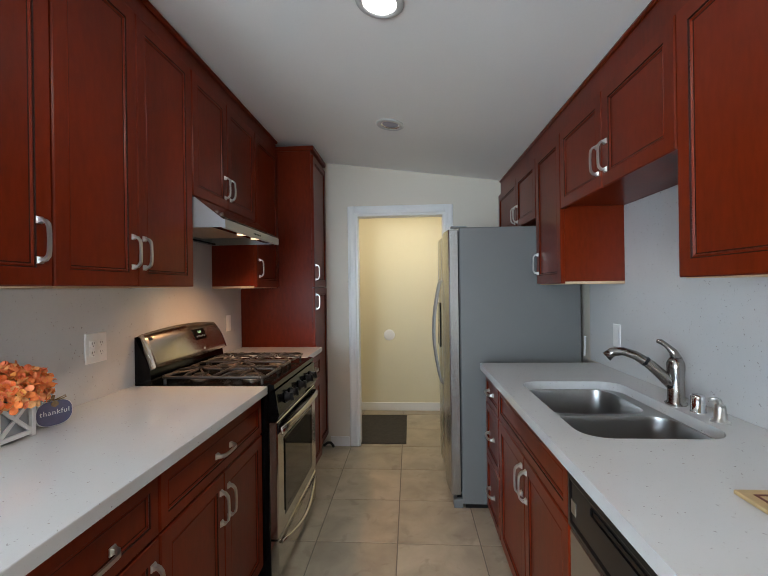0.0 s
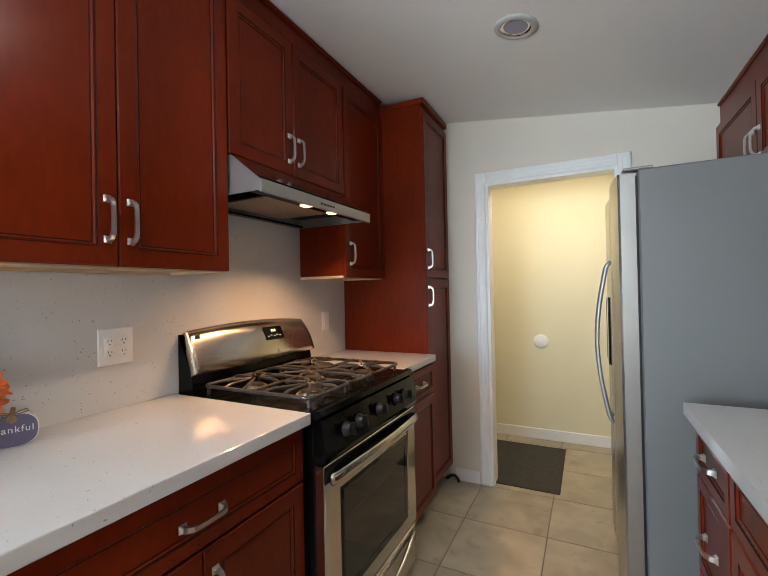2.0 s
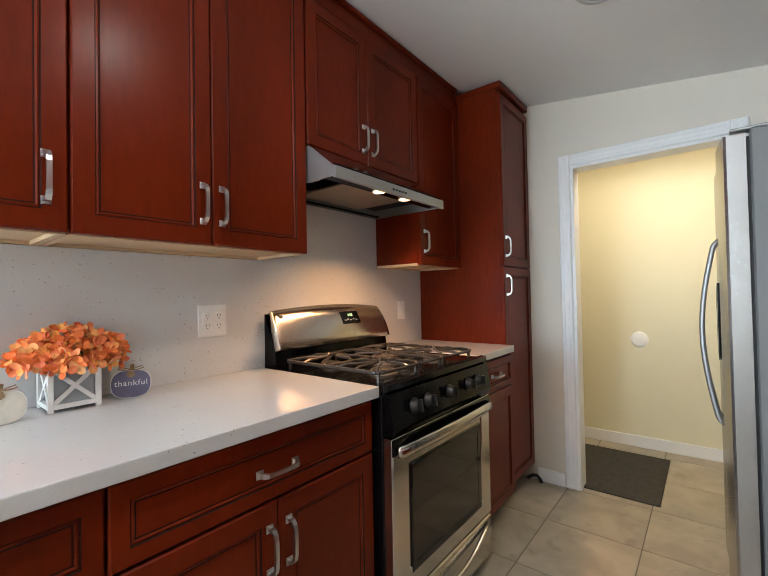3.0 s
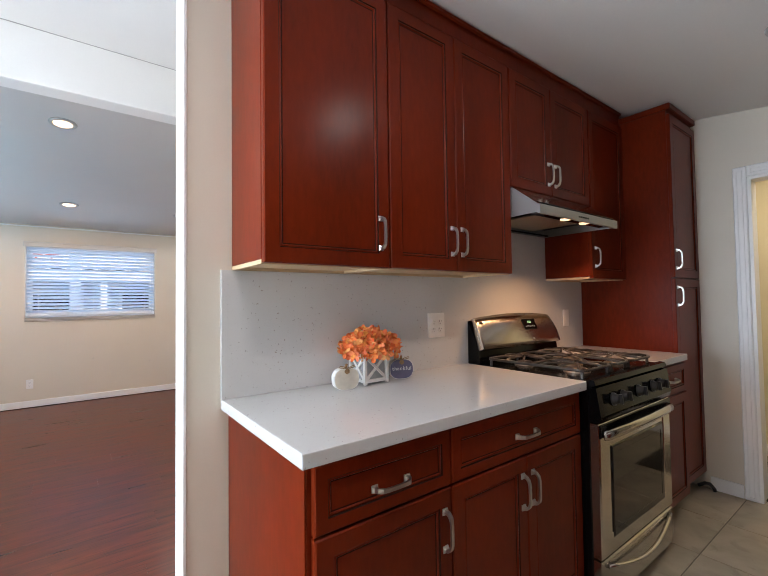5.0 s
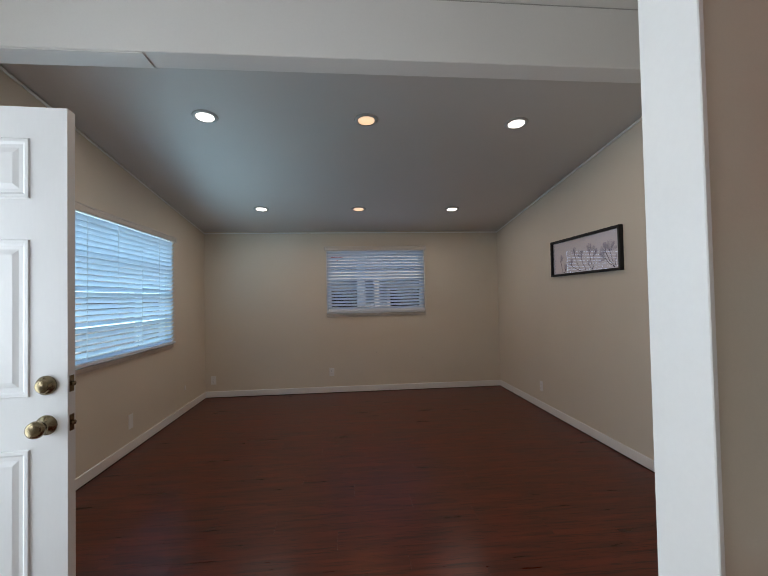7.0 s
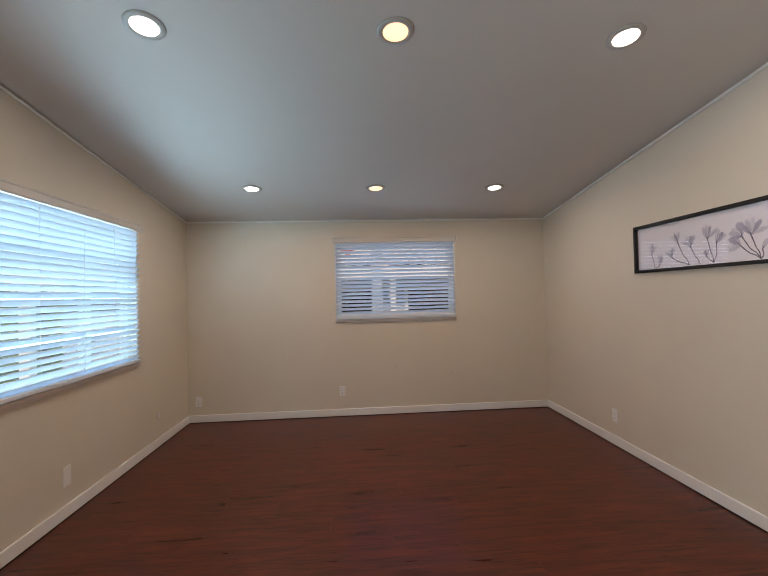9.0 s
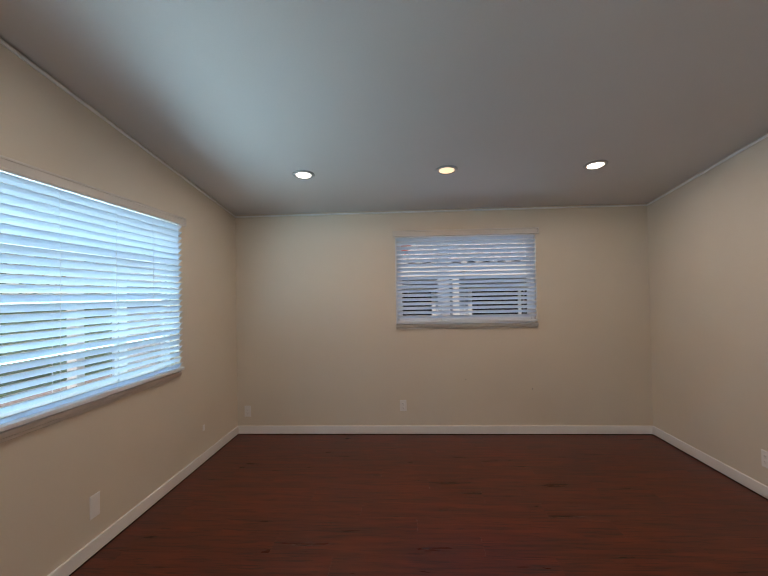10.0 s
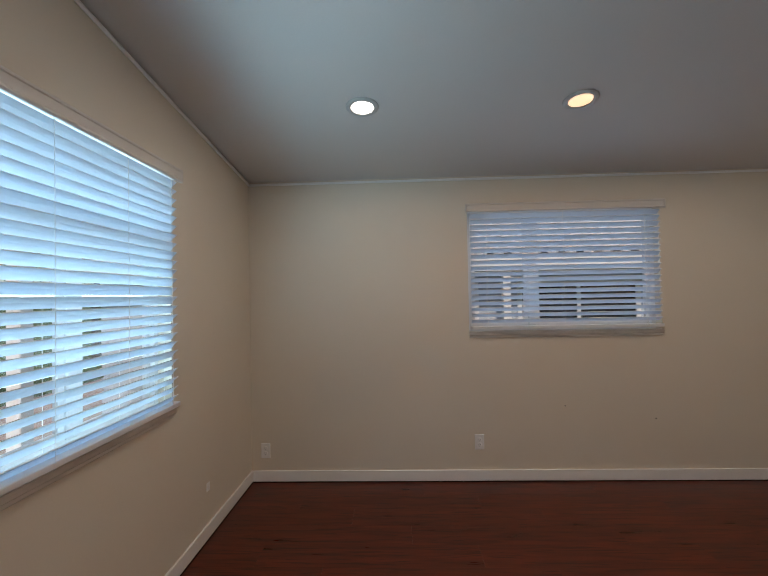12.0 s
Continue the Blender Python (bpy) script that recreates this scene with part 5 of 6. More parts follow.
def bloom(center, radius, count):
    """A hydrangea head: four-petalled florets over a dome."""
    bm = bmesh.new()
    for k in range(count):
        z = 1 - 1.45 * (k + 0.5) / count
        a = k * 2.399963 + rnd.uniform(-0.2, 0.2)
        rr = math.sqrt(max(0.0, 1 - z * z))
        d = Vector((rr * math.cos(a), rr * math.sin(a), z)).normalized()
        p = center + d * radius * rnd.uniform(0.86, 1.06)
        rot = d.to_track_quat("Z", "Y").to_matrix().to_4x4() @ pose(0, 0, 0, rnd.uniform(-25, 25), rnd.uniform(-25, 25), rnd.uniform(0, 90))
        for q in range(4):
            if rnd.random() < 0.12:
                continue
            m4 = Matrix.Translation(p) @ rot @ pose(0, 0, 0, 0, 0, 90 * q + rnd.uniform(-9, 9)) @ pose(0, 0, 0, 0, -rnd.uniform(4, 30), 0)
            s = rnd.uniform(0.85, 1.2)
            out = [(0.001, 0, 0), (0.008, 0.0075, 0.001), (0.017, 0.0105, 0.003), (0.0245, 0.006, 0.0045), (0.026, 0, 0.004), (0.0245, -0.006, 0.0048), (0.017, -0.0105, 0.003), (0.008, -0.0075, 0.001)]
            vs = [bm.verts.new(m4 @ (Vector(v) * s)) for v in out]
            c0 = bm.verts.new(m4 @ Vector((0.015 * s, 0, -0.0012)))
            for i in range(8):
                bm.faces.new((vs[i], vs[(i + 1) % 8], c0))
    return bm


for cx, cy, cz, r, n in ((-1.498, 1.456, 1.103, 0.066, 56), (-1.47, 1.385, 1.086, 0.057, 46), (-1.475, 1.525, 1.084, 0.058, 46), (-1.44, 1.455, 1.082, 0.052, 40), (-1.525, 1.40, 1.088, 0.050, 36), (-1.52, 1.52, 1.088, 0.050, 36)):
    part("flower_head", bloom(Vector((cx, cy, cz)), r, n), PETAL, bouquet, "", False)
part("stems", lathe([(0, -0.0), (0.045, 0.0), (0.055, 0.035), (0.03, 0.05), (0, 0.05)], Matrix.Translation((-1.498, 1.456, BZ1 - 0.0035)), 14), simple("green_stems", (0.06, 0.10, 0.03), 0.8, spread=0.3, scale=60), bouquet)


def wooden_pumpkin(name, x, y, w, h, turn, face, label, words=""):
    root = thing(name, (x, y, CT), label, "ornament")
    m = Matrix.Translation((x, y, CT + 0.0006)) @ pose(0, 0, 0, 0, 0, turn) @ facing("+x", 0, 0, 0)
    pts = []
    for k in range(40):
        a = 2 * math.pi * k / 40
        r = (abs(math.cos(a)) ** 2.6 + abs(math.sin(a)) ** 2.6) ** (-1 / 2.6)
        dip = 0.05 * math.exp(-((a - math.pi / 2) / 0.35) ** 2) + 0.02 * math.exp(-((a - 3 * math.pi / 2) / 0.5) ** 2)
        pts.append((0.5 * w * r * math.cos(a), 0.5 * h * (1 + r * math.sin(a) * (1 - dip)) - 0.009 * h))
    lo = min(p[1] for p in pts)
    pts = [(u, v - lo) for u, v in pts]
    bm = prism(pts, 0.030, m @ Matrix.Translation((0, 0, -0.015)))
    part("block", bm, WHITE_WOOD, root, "whitewashed wooden edge")
    part("face", prism([(u * 0.95, v * 0.95 + 0.025 * h) for u, v in pts], 0.002, m @ Matrix.Translation((0, 0, 0.0152))), face, root)
    part("stalk", sweep([(0, h * 0.93, 0), (0.003, h + 0.012, 0.004)], [0.006, 0.005], m, 8), TWINE, root)
    for s in (-1, 1):
        loop = [(0, h * 0.98, 0.018), (s * 0.014, h * 1.05, 0.022), (s * 0.030, h * 1.10, 0.020), (s * 0.034, h * 1.03, 0.018), (s * 0.018, h * 0.98, 0.019), (0, h * 0.975, 0.019)]
        part("twine_bow", sweep(loop, 0.0016, m, 6), TWINE, root, "", True)
    part("leaf_charm", prism([(0, 0.70 * h), (0.010, 0.78 * h), (0.011, 0.87 * h), (0.004, 0.95 * h), (-0.004, 0.95 * h), (-0.011, 0.87 * h), (-0.010, 0.78 * h)], 0.002, m @ Matrix.Translation((0.0, 0, 0.0175))), TWINE, root, "small burlap leaf charm")
    if words:
        fc = bpy.data.curves.new("lettering", "FONT")
        fc.body, fc.size, fc.extrude, fc.align_x = words, 0.0235, 0.0005, "CENTER"
        fc.space_character = 1.15
        fc.materials.append(WHITE_WOOD)
        t = new("lettering", fc)
        t.parent = root
        t.matrix_local = Matrix.Translation(-Vector((x, y, CT))) @ m @ Matrix.Translation((0, h * 0.44, 0.0182))
        tagged(t, "white lettering")
    return root


wooden_pumpkin("wooden_pumpkin", -1.432, 1.300, 0.104, 0.086, -8, CREAM_PAINT, "cream painted wooden pumpkin with a twine bow")
wooden_pumpkin("wooden_pumpkin", -1.465, 1.605, 0.108, 0.088, -22, PURPLE, "dusty purple wooden pumpkin lettered in white", "thankful")

# ---- windows and blinds ----
def window_unit(name, side, x, y, u0, u1, v0, v1, depth, splits, label):
    """A vinyl sliding window set deep in its opening."""
    root = thing(name, (x, y, v0), label, "window", "", "structure")
    m = facing(side, x, y, 0) @ Matrix.Translation((0, 0, -depth))
    part("window_frame", rings(u1 - u0, v1 - v0, [(0, 0), (0, 0.05), (0.030, 0.05), (0.036, 0.035), (0.036, 0.0)], m, None, u0, v0, False, False), VINYL, root)
    cuts = [u0 + 0.036, *splits, u1 - 0.036]
    for s in splits:
        part("mullion", rings(0.06, v1 - v0 - 0.072, [(0, 0.008), (0, 0.038), (0.006, 0.042)], m, None, s - 0.03, v0 + 0.036), VINYL, root)
    for a, b in zip(cuts, cuts[1:]):
        a2, b2 = a + (0.03 if a in splits else 0), b - (0.03 if b in splits else 0)
        part("sash", rings(b2 - a2, v1 - v0 - 0.072, [(0, 0.010), (0, 0.030), (0.028, 0.030), (0.032, 0.024), (0.032, 0.010)], m, None, a2, v0 + 0.036, False, False), VINYL, root)
        pane = part("pane", rings(b2 - a2 - 0.06, v1 - v0 - 0.132, [(0, 0.016), (0, 0.020)], m, None, a2 + 0.03, v0 + 0.066), GLASS, root)
        pane.visible_shadow = False
    part("stool", rings(u1 - u0 + 0.008, 0.030, [(0, -0.03), (0, 0.020), (0.004, 0.024)], facing(side, x, y, 0), None, u0 - 0.004, v0 - 0.028), SILL, root, "worn white wooden sill")
    part("apron", rings(u1 - u0, 0.018, [(0, 0.0005), (0, 0.010), (0.003, 0.013)], facing(side, x, y, 0), None, u0, v0 - 0.047), SILL, root)
    return root


def blind(name, side, x, y, u0, u1, top, bottom, pitch, tilt, cords, label):
    root = thing(name, (x, y, bottom), label, "window blind")
    m = facing(side, x, y, 0)
    part("headrail", rings(u1 - u0, 0.035, [(0, 0.004), (0, 0.046)], m, None, u0, top - 0.050), VINYL, root)
    part("valance", rings(u1 - u0 + 0.03, 0.066, [(0, 0.048), (0, 0.056), (0.006, 0.062), (0.012, 0.062), (0.016, 0.058)], m, None, u0 - 0.015, top - 0.062), VALANCE, root)
    n = int((top - 0.075 - bottom - 0.03) / pitch) + 1
    bm = bmesh.new()
    w, t = 0.050, 0.0036
    sec = [(-w / 2, -0.0012), (0.0, 0.0012), (w / 2, -0.0012), (w / 2, -0.0012 + t), (0.0, 0.0012 + t), (-w / 2, -0.0012 + t)]
    lm = Matrix(((0, 0, 1, 0), (0, 1, 0, 0), (1, 0, 0, 0), (0, 0, 0, 1)))
    prism(sec, u1 - u0 - 0.044, m.to_3x3().to_4x4() @ pose(0, 0, 0, tilt, 0, 0) @ Matrix.Translation((-(u1 - u0) / 2 + 0.022, 0, 0)) @ lm, bm)
    bm.faces.ensure_lookup_table()
    for k in (4, 7):
        bm.faces[k].material_index = 1
    first = part("slat", bm, [SLAT, PLASTIC], root)
    at = m @ Vector(((u0 + u1) / 2, 0, 0.026))
    first.location = Vector((at.x, at.y, top - 0.085)) - Vector((x, y, bottom))
    me = first.data
    me.transform(Matrix.Translation(BASE[root]))
    for k in range(1, n):
        s = new("slat", me)
        s.parent = root
        s.location = first.location - Vector((0, 0, pitch * k))
        s.rotation_euler = (0, 0, 0)
    part("bottom_rail", rings(u1 - u0 - 0.034, 0.022, [(0, 0.004), (0, 0.050), (0.003, 0.053)], m, None, u0 + 0.017, bottom), VINYL, root)
    for c in cords:
        for off in (0.006, 0.050):
            part("ladder_cord", sweep([(c, bottom + 0.02, off), (c, top - 0.05, off)], 0.0011, m, 5), PLASTIC, root)
    return root


window_unit("window_1", "+x", FAR, 0, WIN_F[0], WIN_F[1], WIN_F[2], WIN_F[3], 0.12, [0.40], "white vinyl sliding window behind slatted blinds")
blind("window_blind", "+x", FAR + 0.001, 0, WIN_F[0] - 0.004, WIN_F[1] + 0.004, 2.096, 1.150, 0.0445, -33, (0.03, 0.60, 1.20), "white faux-wood blind, slats half open, on the far window")
window_unit("window_2", "+y", 0, LEFT, -WIN_S[1], -WIN_S[0], WIN_S[2], WIN_S[3], 0.12, [4.05, 5.25], "wide white vinyl window behind slatted blinds")
blind("window_blind", "+y", 0, LEFT + 0.001, -WIN_S[1] - 0.004, -WIN_S[0] + 0.004, 2.078, 0.885, 0.0445, -46, (3.72, 4.20, 4.62, 5.02, 5.38, 5.70), "wide white faux-wood blind with slats half open")

window_unit("window_3", "+y", 0, LEFT, -WIN_ADDED[1], -WIN_ADDED[0], WIN_ADDED[2], WIN_ADDED[3], 0.12, [1.13], "white vinyl window added unseen in the south wall")

# ---- the picture ----
pc = thing("framed_picture", (-4.66, RIGHT, 1.725), "long black-framed print of grey-violet magnolia stems", "picture")
pm = facing("-y", -5.222, RIGHT, 1.537)
PW, PH = 1.122, 0.376
part("frame", rings(PW, PH, [(0, 0.001), (0, 0.036), (0.003, 0.038), (0.020, 0.038), (0.022, 0.036), (0.022, 0.010)], pm, None, 0, 0, False), BLACK_FRAME, pc)
part("print", rings(PW - 0.046, PH - 0.046, [(0, 0.006), (0, 0.011)], pm, None, 0.023, 0.023), PRINT, pc, "pale printed sheet")
PETAL_INK = [simple("washed_violet_ink", tone, 0.6, spread=0.22, scale=25) for tone in ((0.36, 0.345, 0.42), (0.26, 0.245, 0.33), (0.44, 0.42, 0.49))]
RIM_INK = simple("grey_violet_outline_ink", (0.17, 0.155, 0.23), 0.6, spread=0.2, scale=40)
rp = random.Random(11)


def ink_petal(u, v, length, width, angle, layer):
    """A pointed oval petal: pale wash, darker outline and midrib."""
    def at(lu, lv):
        return (u + lu * math.cos(angle) - lv * math.sin(angle), v + lu * math.sin(angle) + lv * math.cos(angle))
    pts = []
    for i in range(16):
        a = 2 * math.pi * i / 16
        pts.append(at(0.5 * width * math.sin(a) * (0.82 - 0.18 * math.cos(a)), length * 0.5 * (1 - math.cos(a))))
    z = 0.0112 + 0.0002 * layer
    petal = part("printed_petal", prism(pts, 0.0002, pm @ Matrix.Translation((0, 0, z))), PETAL_INK[layer % 3], pc)
    part("petal_outline", sweep([(p[0], p[1], z + 0.0002) for p in pts + pts[:1]], 0.0009, pm, 4, None, 0.3, (0, 0, 1)), RIM_INK, petal)
    part("petal_midrib", sweep([(*at(0, 0), z + 0.0003), (*at(width * 0.06, length * 0.45), z + 0.0003), (*at(0, length * 0.85), z + 0.0003)], [0.0022, 0.0013, 0.0005], pm, 4, None, 0.3, (0, 0, 1)), INK, petal)


# sprigs: foot, then blooms as (across, up, lean to the left in degrees, size, petals)
for foot, blooms in ((0.176, ((0.15, 0.38, -12, 0.8, 3), (0.224, 0.14, -10, 0.7, 3))), (0.465, ((0.325, 0.26, 12, 0.72, 4), (0.380, 0.53, 18, 0.78, 3))), (0.541, ((0.478, 0.41, 12, 0.9, 4),)),
                     (0.632, ((0.597, 0.51, -12, 0.92, 4), (0.656, 0.42, -34, 0.9, 3), (0.588, 0.20, 8, 0.5, 3))), (0.906, ((0.808, 0.46, 48, 0.95, 5), (0.858, 0.47, -16, 1.05, 5), (0.80, 0.31, 74, 0.85, 4), (0.915, 0.22, -30, 0.7, 1)))):
    for across, up, lean, size, petals in blooms:
        bu, bv, fu = across * PW, up * PH, foot * PW
        knee = (fu * 0.35 + bu * 0.65 + 0.010, 0.030 + (bv - 0.030) * 0.45)
        part("printed_stem", sweep([(fu, 0.030, 0.0113), ((fu + knee[0]) / 2 + 0.006, knee[1] * 0.6 + 0.010, 0.0113), (*knee, 0.0113), (bu, bv, 0.0113), (bu - 0.016 * math.sin(radians(lean)), bv + 0.016 * math.cos(radians(lean)), 0.0113)], [0.0040, 0.0036, 0.0036, 0.0046, 0.0026], pm, 6, None, 0.1, (1, 0, 0)), INK, pc)
        for q in range(petals):
            fan = (q - (petals - 1) / 2) * 26 + rp.uniform(-7, 7)
            ink_petal(bu, bv, size * rp.uniform(0.085, 0.108), size * rp.uniform(0.030, 0.042), radians(lean + fan), q)
gl = part("glazing", rings(PW - 0.046, PH - 0.046, [(0, 0.0145), (0, 0.0165)], pm, None, 0.023, 0.023), GLASS, pc)
gl.visible_shadow = False

for y, z in ((0.60, 0.56), (1.27, 0.46)):
    tagged(part("nail", lathe([(0, 0.006), (0.004, 0.005), (0.0045, 0.0)], facing("+x", FAR, y, z), 10), BLACK_PLASTIC), "small dark nail stuck in the cream wall", "nail")

# ---- outside ----
GRASS = simple("lawn", (0.07, 0.11, 0.03), 0.9, spread=0.5, scale=3, bump=0.8, bump_scale=30)
BRICKPAVE = simple("reddish_driveway", (0.36, 0.27, 0.23), 0.9, spread=0.3, scale=4, bump=0.2)
PAVE = simple("pale_porch", (0.50, 0.47, 0.44), 0.9, spread=0.12, scale=2, bump=0.2)
SIDING = simple("grey_blue_siding", (0.46, 0.51, 0.58), 0.7, spread=0.1, scale=3)
WHITE_EXT = simple("white_exterior_paint", (0.78, 0.78, 0.77), 0.6, spread=0.05)
ROOFING = simple("dark_roof_shingle", (0.10, 0.095, 0.09), 0.9, spread=0.3, scale=20)
TILE_ROOF = simple("weathered_roof_tile", (0.60, 0.60, 0.62), 0.8, spread=0.2, scale=10)
LEAF = simple("hedge_leaf", (0.06, 0.11, 0.025), 0.6, spread=0.5, scale=30)
structure("ground", box(-600, 600, -600, 600, -0.40, -0.30), GRASS, "green lawn reaching away from the house", "ground")
structure("driveway", box(-14, 6, -7.2, -5.0, -0.2998, -0.285, 0.004), BRICKPAVE, "reddish paved driveway in front of the house", "driveway")
structure("porch", box(-6.9, 0.9, -3.2, LEFT - 0.142, -0.299, -0.03, 0.01), PAVE, "plain concrete porch along the front wall", "porch")
for x in (-6.3, -3.1):
    post = thing("porch_post", (x, -3.1, -0.03), "white painted square post at the porch edge", "post")
    part("shaft", box(x - 0.05, x + 0.05, -3.15, -3.05, 0.13, 2.45, 0.006), WHITE_EXT, post)
    part("plinth", box(x - 0.075, x + 0.075, -3.175, -3.025, -0.0295, 0.1295, 0.008), WHITE_EXT, post)


def house(name, x0, x1, y0, y1, wall_h, ridge_axis, eave, label, roofing):
    root = thing(name, ((x0 + x1) / 2, (y0 + y1) / 2, -0.3), label, "house")
    part("wall", box(x0, x1, y0, y1, -0.3, wall_h), SIDING, root)
    n = int((wall_h + 0.2) / 0.2)
    for k in range(n):
        part("siding_board", box(x0 - 0.02, x1 + 0.02, y0 - 0.02, y1 + 0.02, -0.28 + 0.2 * k, -0.28 + 0.2 * k + 0.17, 0.004), SIDING, root)
    part("fascia", box(x0 - eave - 0.03, x1 + eave + 0.03, y0 - eave - 0.03, y1 + eave + 0.03, wall_h, wall_h + 0.16), WHITE_EXT, root, "white fascia board")
    bm = bmesh.new()
    a0, a1, b0, b1 = x0 - eave, x1 + eave, y0 - eave, y1 + eave
    zt, rise = wall_h + 0.161, 1.5
    if ridge_axis == "y":
        prism([(a0, zt), (a1, zt), ((a0 + a1) / 2, zt + rise)], b1 - b0, Matrix(((1, 0, 0, 0), (0, 0, -1, b1), (0, 1, 0, 0), (0, 0, 0, 1))), bm)
    else:
        prism([(b0, zt), (b1, zt), ((b0 + b1) / 2, zt + rise)], a1 - a0, Matrix(((0, 0, 1, a0), (1, 0, 0, 0), (0, 1, 0, 0), (0, 0, 0, 1))), bm)
    part("roof", bm, roofing, root)
    return root


def house_window(root, side, x, y, z, w, h):
    m = facing(side, x, y, z)
    wd = part("window", rings(w, h, [(0, 0), (0, 0.05), (0.06, 0.05), (0.06, 0.03)], m), WHITE_EXT, root)
    part("pane", rings(w - 0.13, h - 0.13, [(0, 0.031), (0, 0.034)], m, None, 0.065, 0.065), DARK_GLASS, wd)
    part("glazing_bar", rings(0.05, h - 0.12, [(0, 0.034), (0, 0.045)], m, None, w / 2 - 0.025, 0.06), WHITE_EXT, wd)


h1 = house("neighbour_house", -20.0, -9.6, -5.0, 7.0, 1.72, "y", 0.45, "grey-blue neighbouring house with a tiled roof", TILE_ROOF)
house_window(h1, "+x", -9.58, -1.0, 0.72, 1.5, 0.86)
house_window(h1, "+x", -9.58, 1.05, 0.72, 1.7, 0.86)
for y in (-2.2, 0.75, 3.4):
    part("porch_post", box(-9.25, -9.15, y, y + 0.10, -0.3, 1.719), WHITE_EXT, h1)
# courses of barrel tiles on the slope that faces the window
half = 10.4 / 2 + 0.45
tile_m = bpy.data.meshes.new("roof_tile")
tb = bmesh.new()
for k in range(6):
    a0, a1 = math.pi * k / 6, math.pi * (k + 1) / 6
    c0, s0, c1, s1 = math.cos(a0), math.sin(a0), math.cos(a1), math.sin(a1)
    tb.faces.new([tb.verts.new(v) for v in ((0.0, 0.112 * c0, 0.115 * s0), (0.0, 0.112 * c1, 0.115 * s1), (-0.36, 0.10 * c1, 0.07 * s1 + 0.01), (-0.36, 0.10 * c0, 0.07 * s0 + 0.01))])
    tb.faces.new([tb.verts.new(v) for v in ((0.0, 0.112 * c0, 0.115 * s0), (0.0, 0.112 * c1, 0.115 * s1), (0.0, 0.085 * c1, 0.085 * s1), (0.0, 0.085 * c0, 0.085 * s0))])
tb.to_mesh(tile_m)
tb.free()
tile_m.materials.append(TILE_ROOF)
slope = math.atan2(1.5, half)
for r in range(14):
    for c in range(24):
        o = new("roof_tile", tile_m)
        o.parent = h1
        d = 0.32 * r
        o.location = Vector((-9.16 - d * math.cos(slope), -2.0 + 0.235 * c, 1.885 + d * math.sin(slope))) - BASE[h1]
        o.rotation_euler = (0, slope, 0)
part("ridge_cap", side_prism([(-15.05, 3.28), (-14.55, 3.28), (-14.62, 3.62), (-14.98, 3.62)], -5.4, 7.4), simple("red_ridge_tile", (0.45, 0.06, 0.04), 0.8, spread=0.25, scale=8), h1, "red ridge tiles")
part("chimney", box(-10.9, -10.3, -0.42, 0.12, 1.95, 2.75, 0.01), simple("red_brick_chimney", (0.32, 0.07, 0.05), 0.85, spread=0.3, scale=9, bump=0.4), h1, "red brick chimney")
h2 = house("house_across_street", -14, 2, -24, -15, 2.4, "x", 0.6, "low pale house across the street with dark roof", ROOFING)
for x in (-12, -8.5, -5, -1.5):
    house_window(h2, "+y", x, -14.98, 0.9, 1.5, 1.1)


def hedge(name, x0, x1, y, h, count, label):
    root = thing(name, ((x0 + x1) / 2, y, -0.3), label, "hedge")
    rh = random.Random(int(abs(x0 * 10 + y)))
    bm = bmesh.new()
    for k in range(count):
        px, pz, py = rh.uniform(x0, x1), -0.28 + h * (rh.random() ** 0.8), y + rh.gauss(0, 0.22)
        top = h * (0.8 + 0.2 * math.sin(px * 3.1) * math.sin(px * 1.3 + 1))
        if pz + 0.28 > top:
            continue
        mm = Matrix.Translation((px, py, pz)) @ pose(0, 0, 0, rh.uniform(0, 360), rh.uniform(0, 360), rh.uniform(0, 360))
        s = rh.uniform(0.05, 0.10)
        bm.faces.new([bm.verts.new(mm @ Vector(v)) for v in ((-s, 0, 0), (0, -s * 0.5, 0.01), (s, 0, 0), (0, s * 0.5, 0.01))])
    part("foliage", bm, LEAF, root)
    part("stems", box(x0, x1, y - 0.1, y + 0.1, -0.3, h * 0.4), simple("hedge_wood", (0.05, 0.035, 0.02), 0.9), root)
    return root


AUTUMN = simple("autumn_leaf", (0.42, 0.20, 0.03), 0.6, spread=0.5, scale=6)


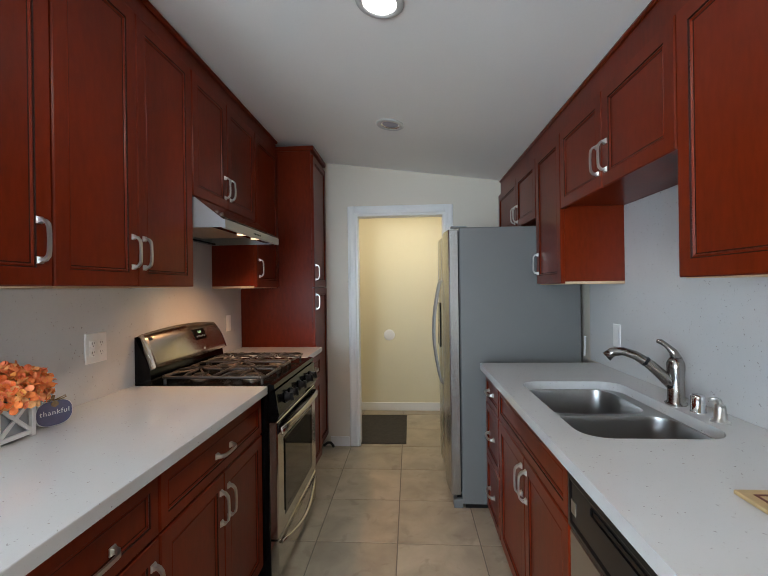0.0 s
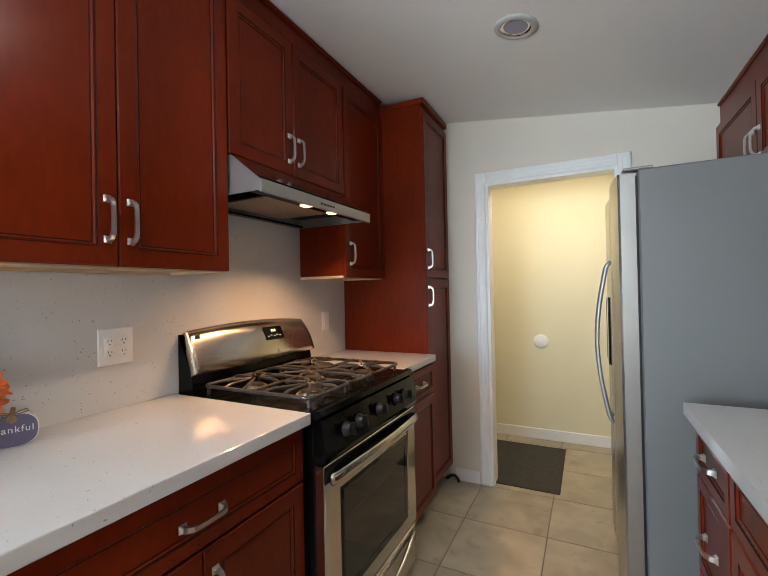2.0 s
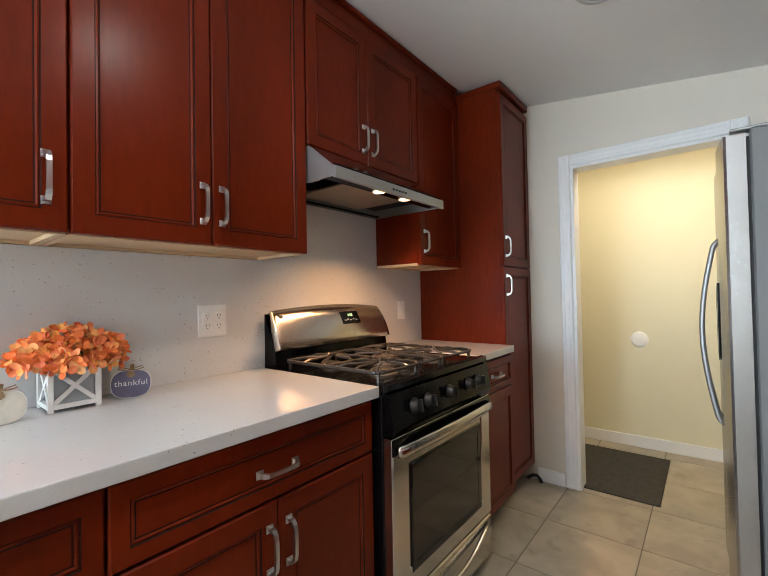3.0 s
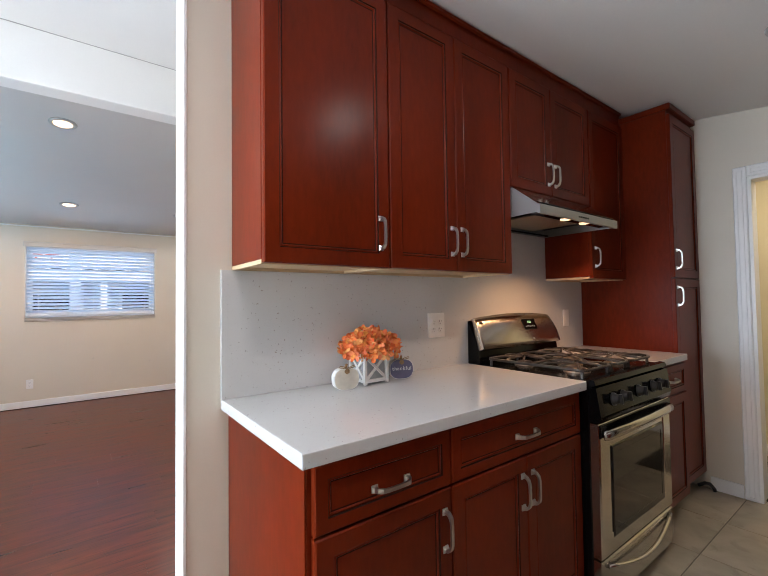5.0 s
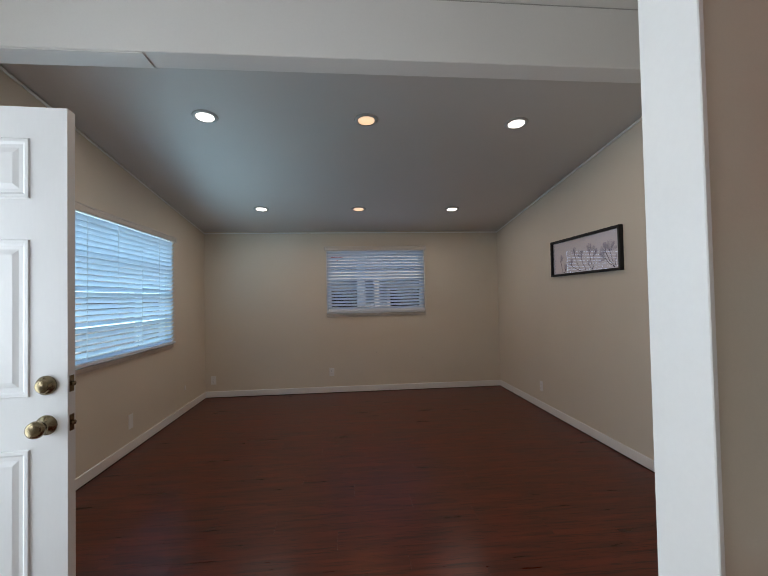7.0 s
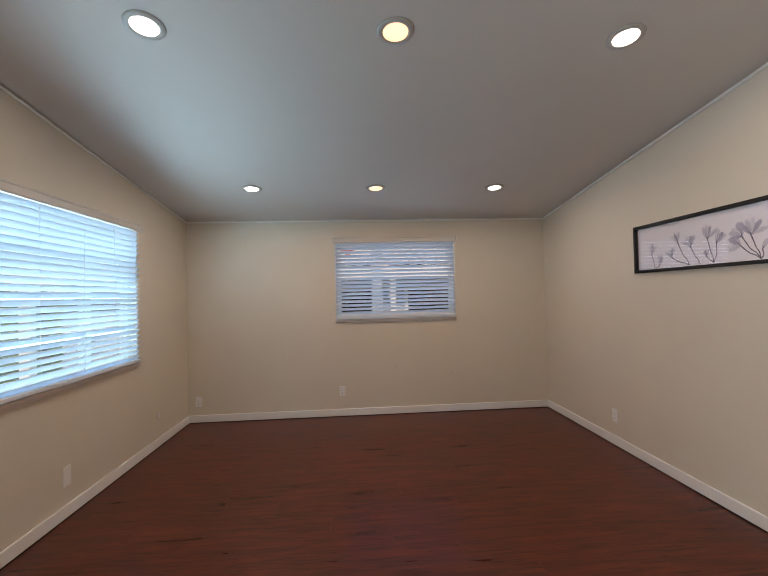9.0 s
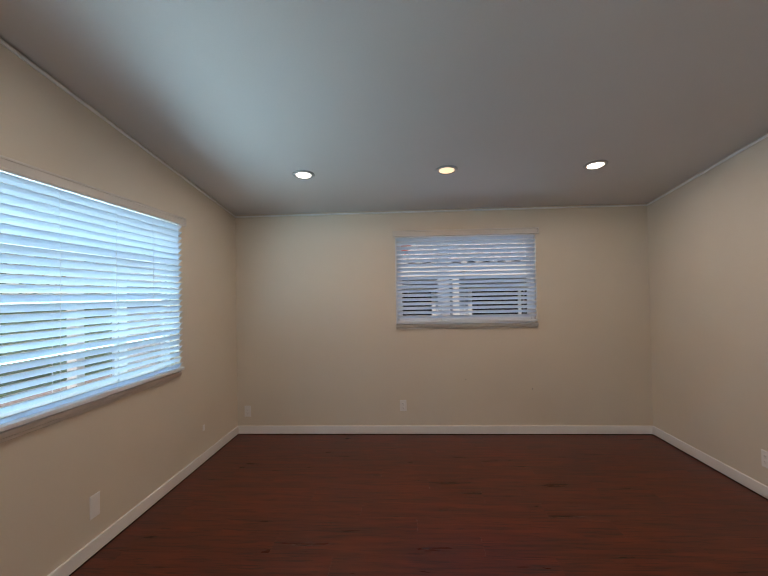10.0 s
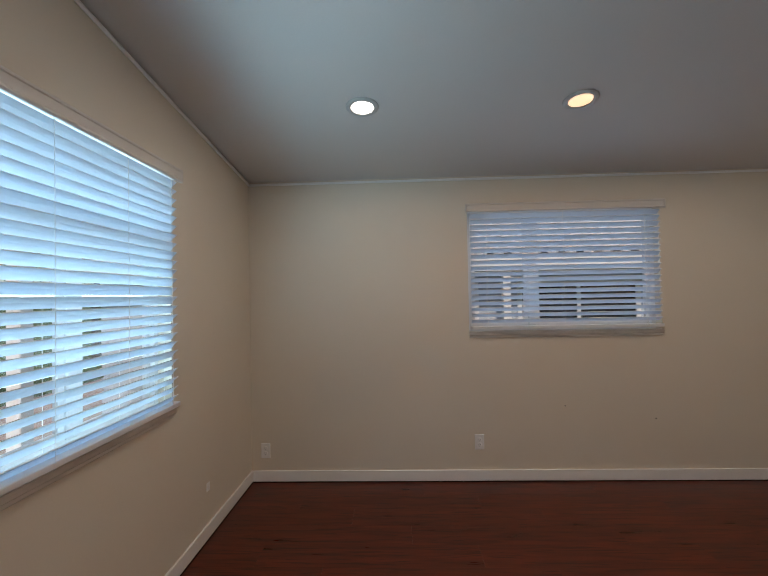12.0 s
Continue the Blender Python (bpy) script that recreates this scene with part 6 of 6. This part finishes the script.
def street_tree(x, y, height, spread, count, seed):
    """A tapered trunk with limbs and a loose crown of single leaves, some of them turned yellow."""
    root = thing("tree", (x, y, -0.3), "young street tree with green and yellowing leaves", "tree")
    rt = random.Random(seed)
    bark = simple("grey_bark", (0.10, 0.08, 0.06), 0.9, spread=0.3, scale=20, bump=0.6)
    part("trunk", sweep([(x, y, -0.3), (x + 0.05, y, height * 0.3), (x - 0.04, y + 0.05, height * 0.75)], [0.13, 0.09, 0.05], None, 10), bark, root)
    tips = []
    for k in range(9):
        a, z0 = k * 2.4, height * (0.30 + 0.045 * k)
        tip = Vector((x + spread * math.cos(a) * rt.uniform(0.6, 0.95), y + spread * math.sin(a) * rt.uniform(0.6, 0.95), z0 + height * rt.uniform(0.12, 0.30)))
        part("limb", sweep([(x, y, z0), ((x + tip.x) / 2, (y + tip.y) / 2, (z0 + tip.z) / 2 + 0.1), tip], [0.04, 0.025, 0.01], None, 6), bark, root)
        tips.append(tip)
    for name, share, material in (("green_leaves", 0.7, LEAF), ("yellow_leaves", 0.3, AUTUMN)):
        bm = bmesh.new()
        for k in range(int(count * share)):
            tip = rt.choice(tips)
            p = tip + Vector((rt.gauss(0, 0.42), rt.gauss(0, 0.42), rt.gauss(-0.1, 0.36)))
            mm = Matrix.Translation(p) @ pose(0, 0, 0, rt.uniform(0, 360), rt.uniform(0, 360), rt.uniform(0, 360))
            q = rt.uniform(0.035, 0.07)
            bm.faces.new([bm.verts.new(mm @ Vector(v)) for v in ((-q, 0, 0), (0, -q * 0.55, 0.01), (q, 0, 0), (0, q * 0.55, 0.01))])
        part(name, bm, material, root)
    return root


street_tree(-9.6, -8.6, 3.6, 1.5, 2600, 5)
street_tree(-15.5, -9.6, 3.9, 1.7, 2600, 9)
hedge("hedge", -13.0, 3.0, -13.6, 1.2, 3500, "clipped green hedge across the street")

# ---- floors, piece by piece ----
floor_l, floor_k = bpy.data.objects["floor_living_room"], bpy.data.objects["floor_kitchen"]


def slab_mesh(name, dx, dy, thick, bevel, material):
    bm = bmesh.new()
    rings(dx, dy, [(0, -thick), (0, -bevel), (bevel, 0)], Matrix.Translation((-dx / 2, -dy / 2, 0)), bm)
    me = bpy.data.meshes.new(name)
    bm.to_mesh(me)
    bm.free()
    me.materials.append(material)
    return me


PWD, PLN = 0.1925, 1.215
cache = {}
x, row = KW0 + 0.055, 0
while x > FAR + 0.001:
    w = min(PWD, x - FAR)
    y = LEFT - (0.37 * row) % PLN
    while y < RIGHT:
        a, b = max(y, LEFT), min(y + PLN, RIGHT)
        if b - a > 0.03:
            key = (round(w, 3), round(b - a, 3))
            if key not in cache:
                cache[key] = slab_mesh("plank", w - 0.0003, b - a - 0.0003, 0.010, 0.0001, PLANK)
            o = new("plank", cache[key])
            o.parent = floor_l
            o.location = (x - w / 2, (a + b) / 2, 0)
        y += PLN
    x -= PWD
    row += 1
TP = 0.4475
tile_me = {}
kx0, kx1, ky0, ky1 = KW0 + 0.062, KRIGHT, LEFT, BACK_Y
i0 = math.floor((kx0 + 0.336) / TP)
j0 = math.floor((ky0 - 2.957) / TP)
for i in range(i0, i0 + 8):
    for j in range(j0, j0 + 17):
        a, b = max(kx0, -0.336 + TP * i), min(kx1, -0.336 + TP * (i + 1))
        c, d = max(ky0, 2.957 + TP * j), min(ky1, 2.957 + TP * (j + 1))
        if b - a < 0.03 or d - c < 0.03:
            continue
        key = (round(b - a, 3), round(d - c, 3))
        if key not in tile_me:
            tile_me[key] = slab_mesh("tile", b - a - 0.006, d - c - 0.006, 0.008, 0.0015, TILE)
        o = new("tile", tile_me[key])
        o.parent = floor_k
        o.location = ((a + b) / 2, (c + d) / 2, 0)
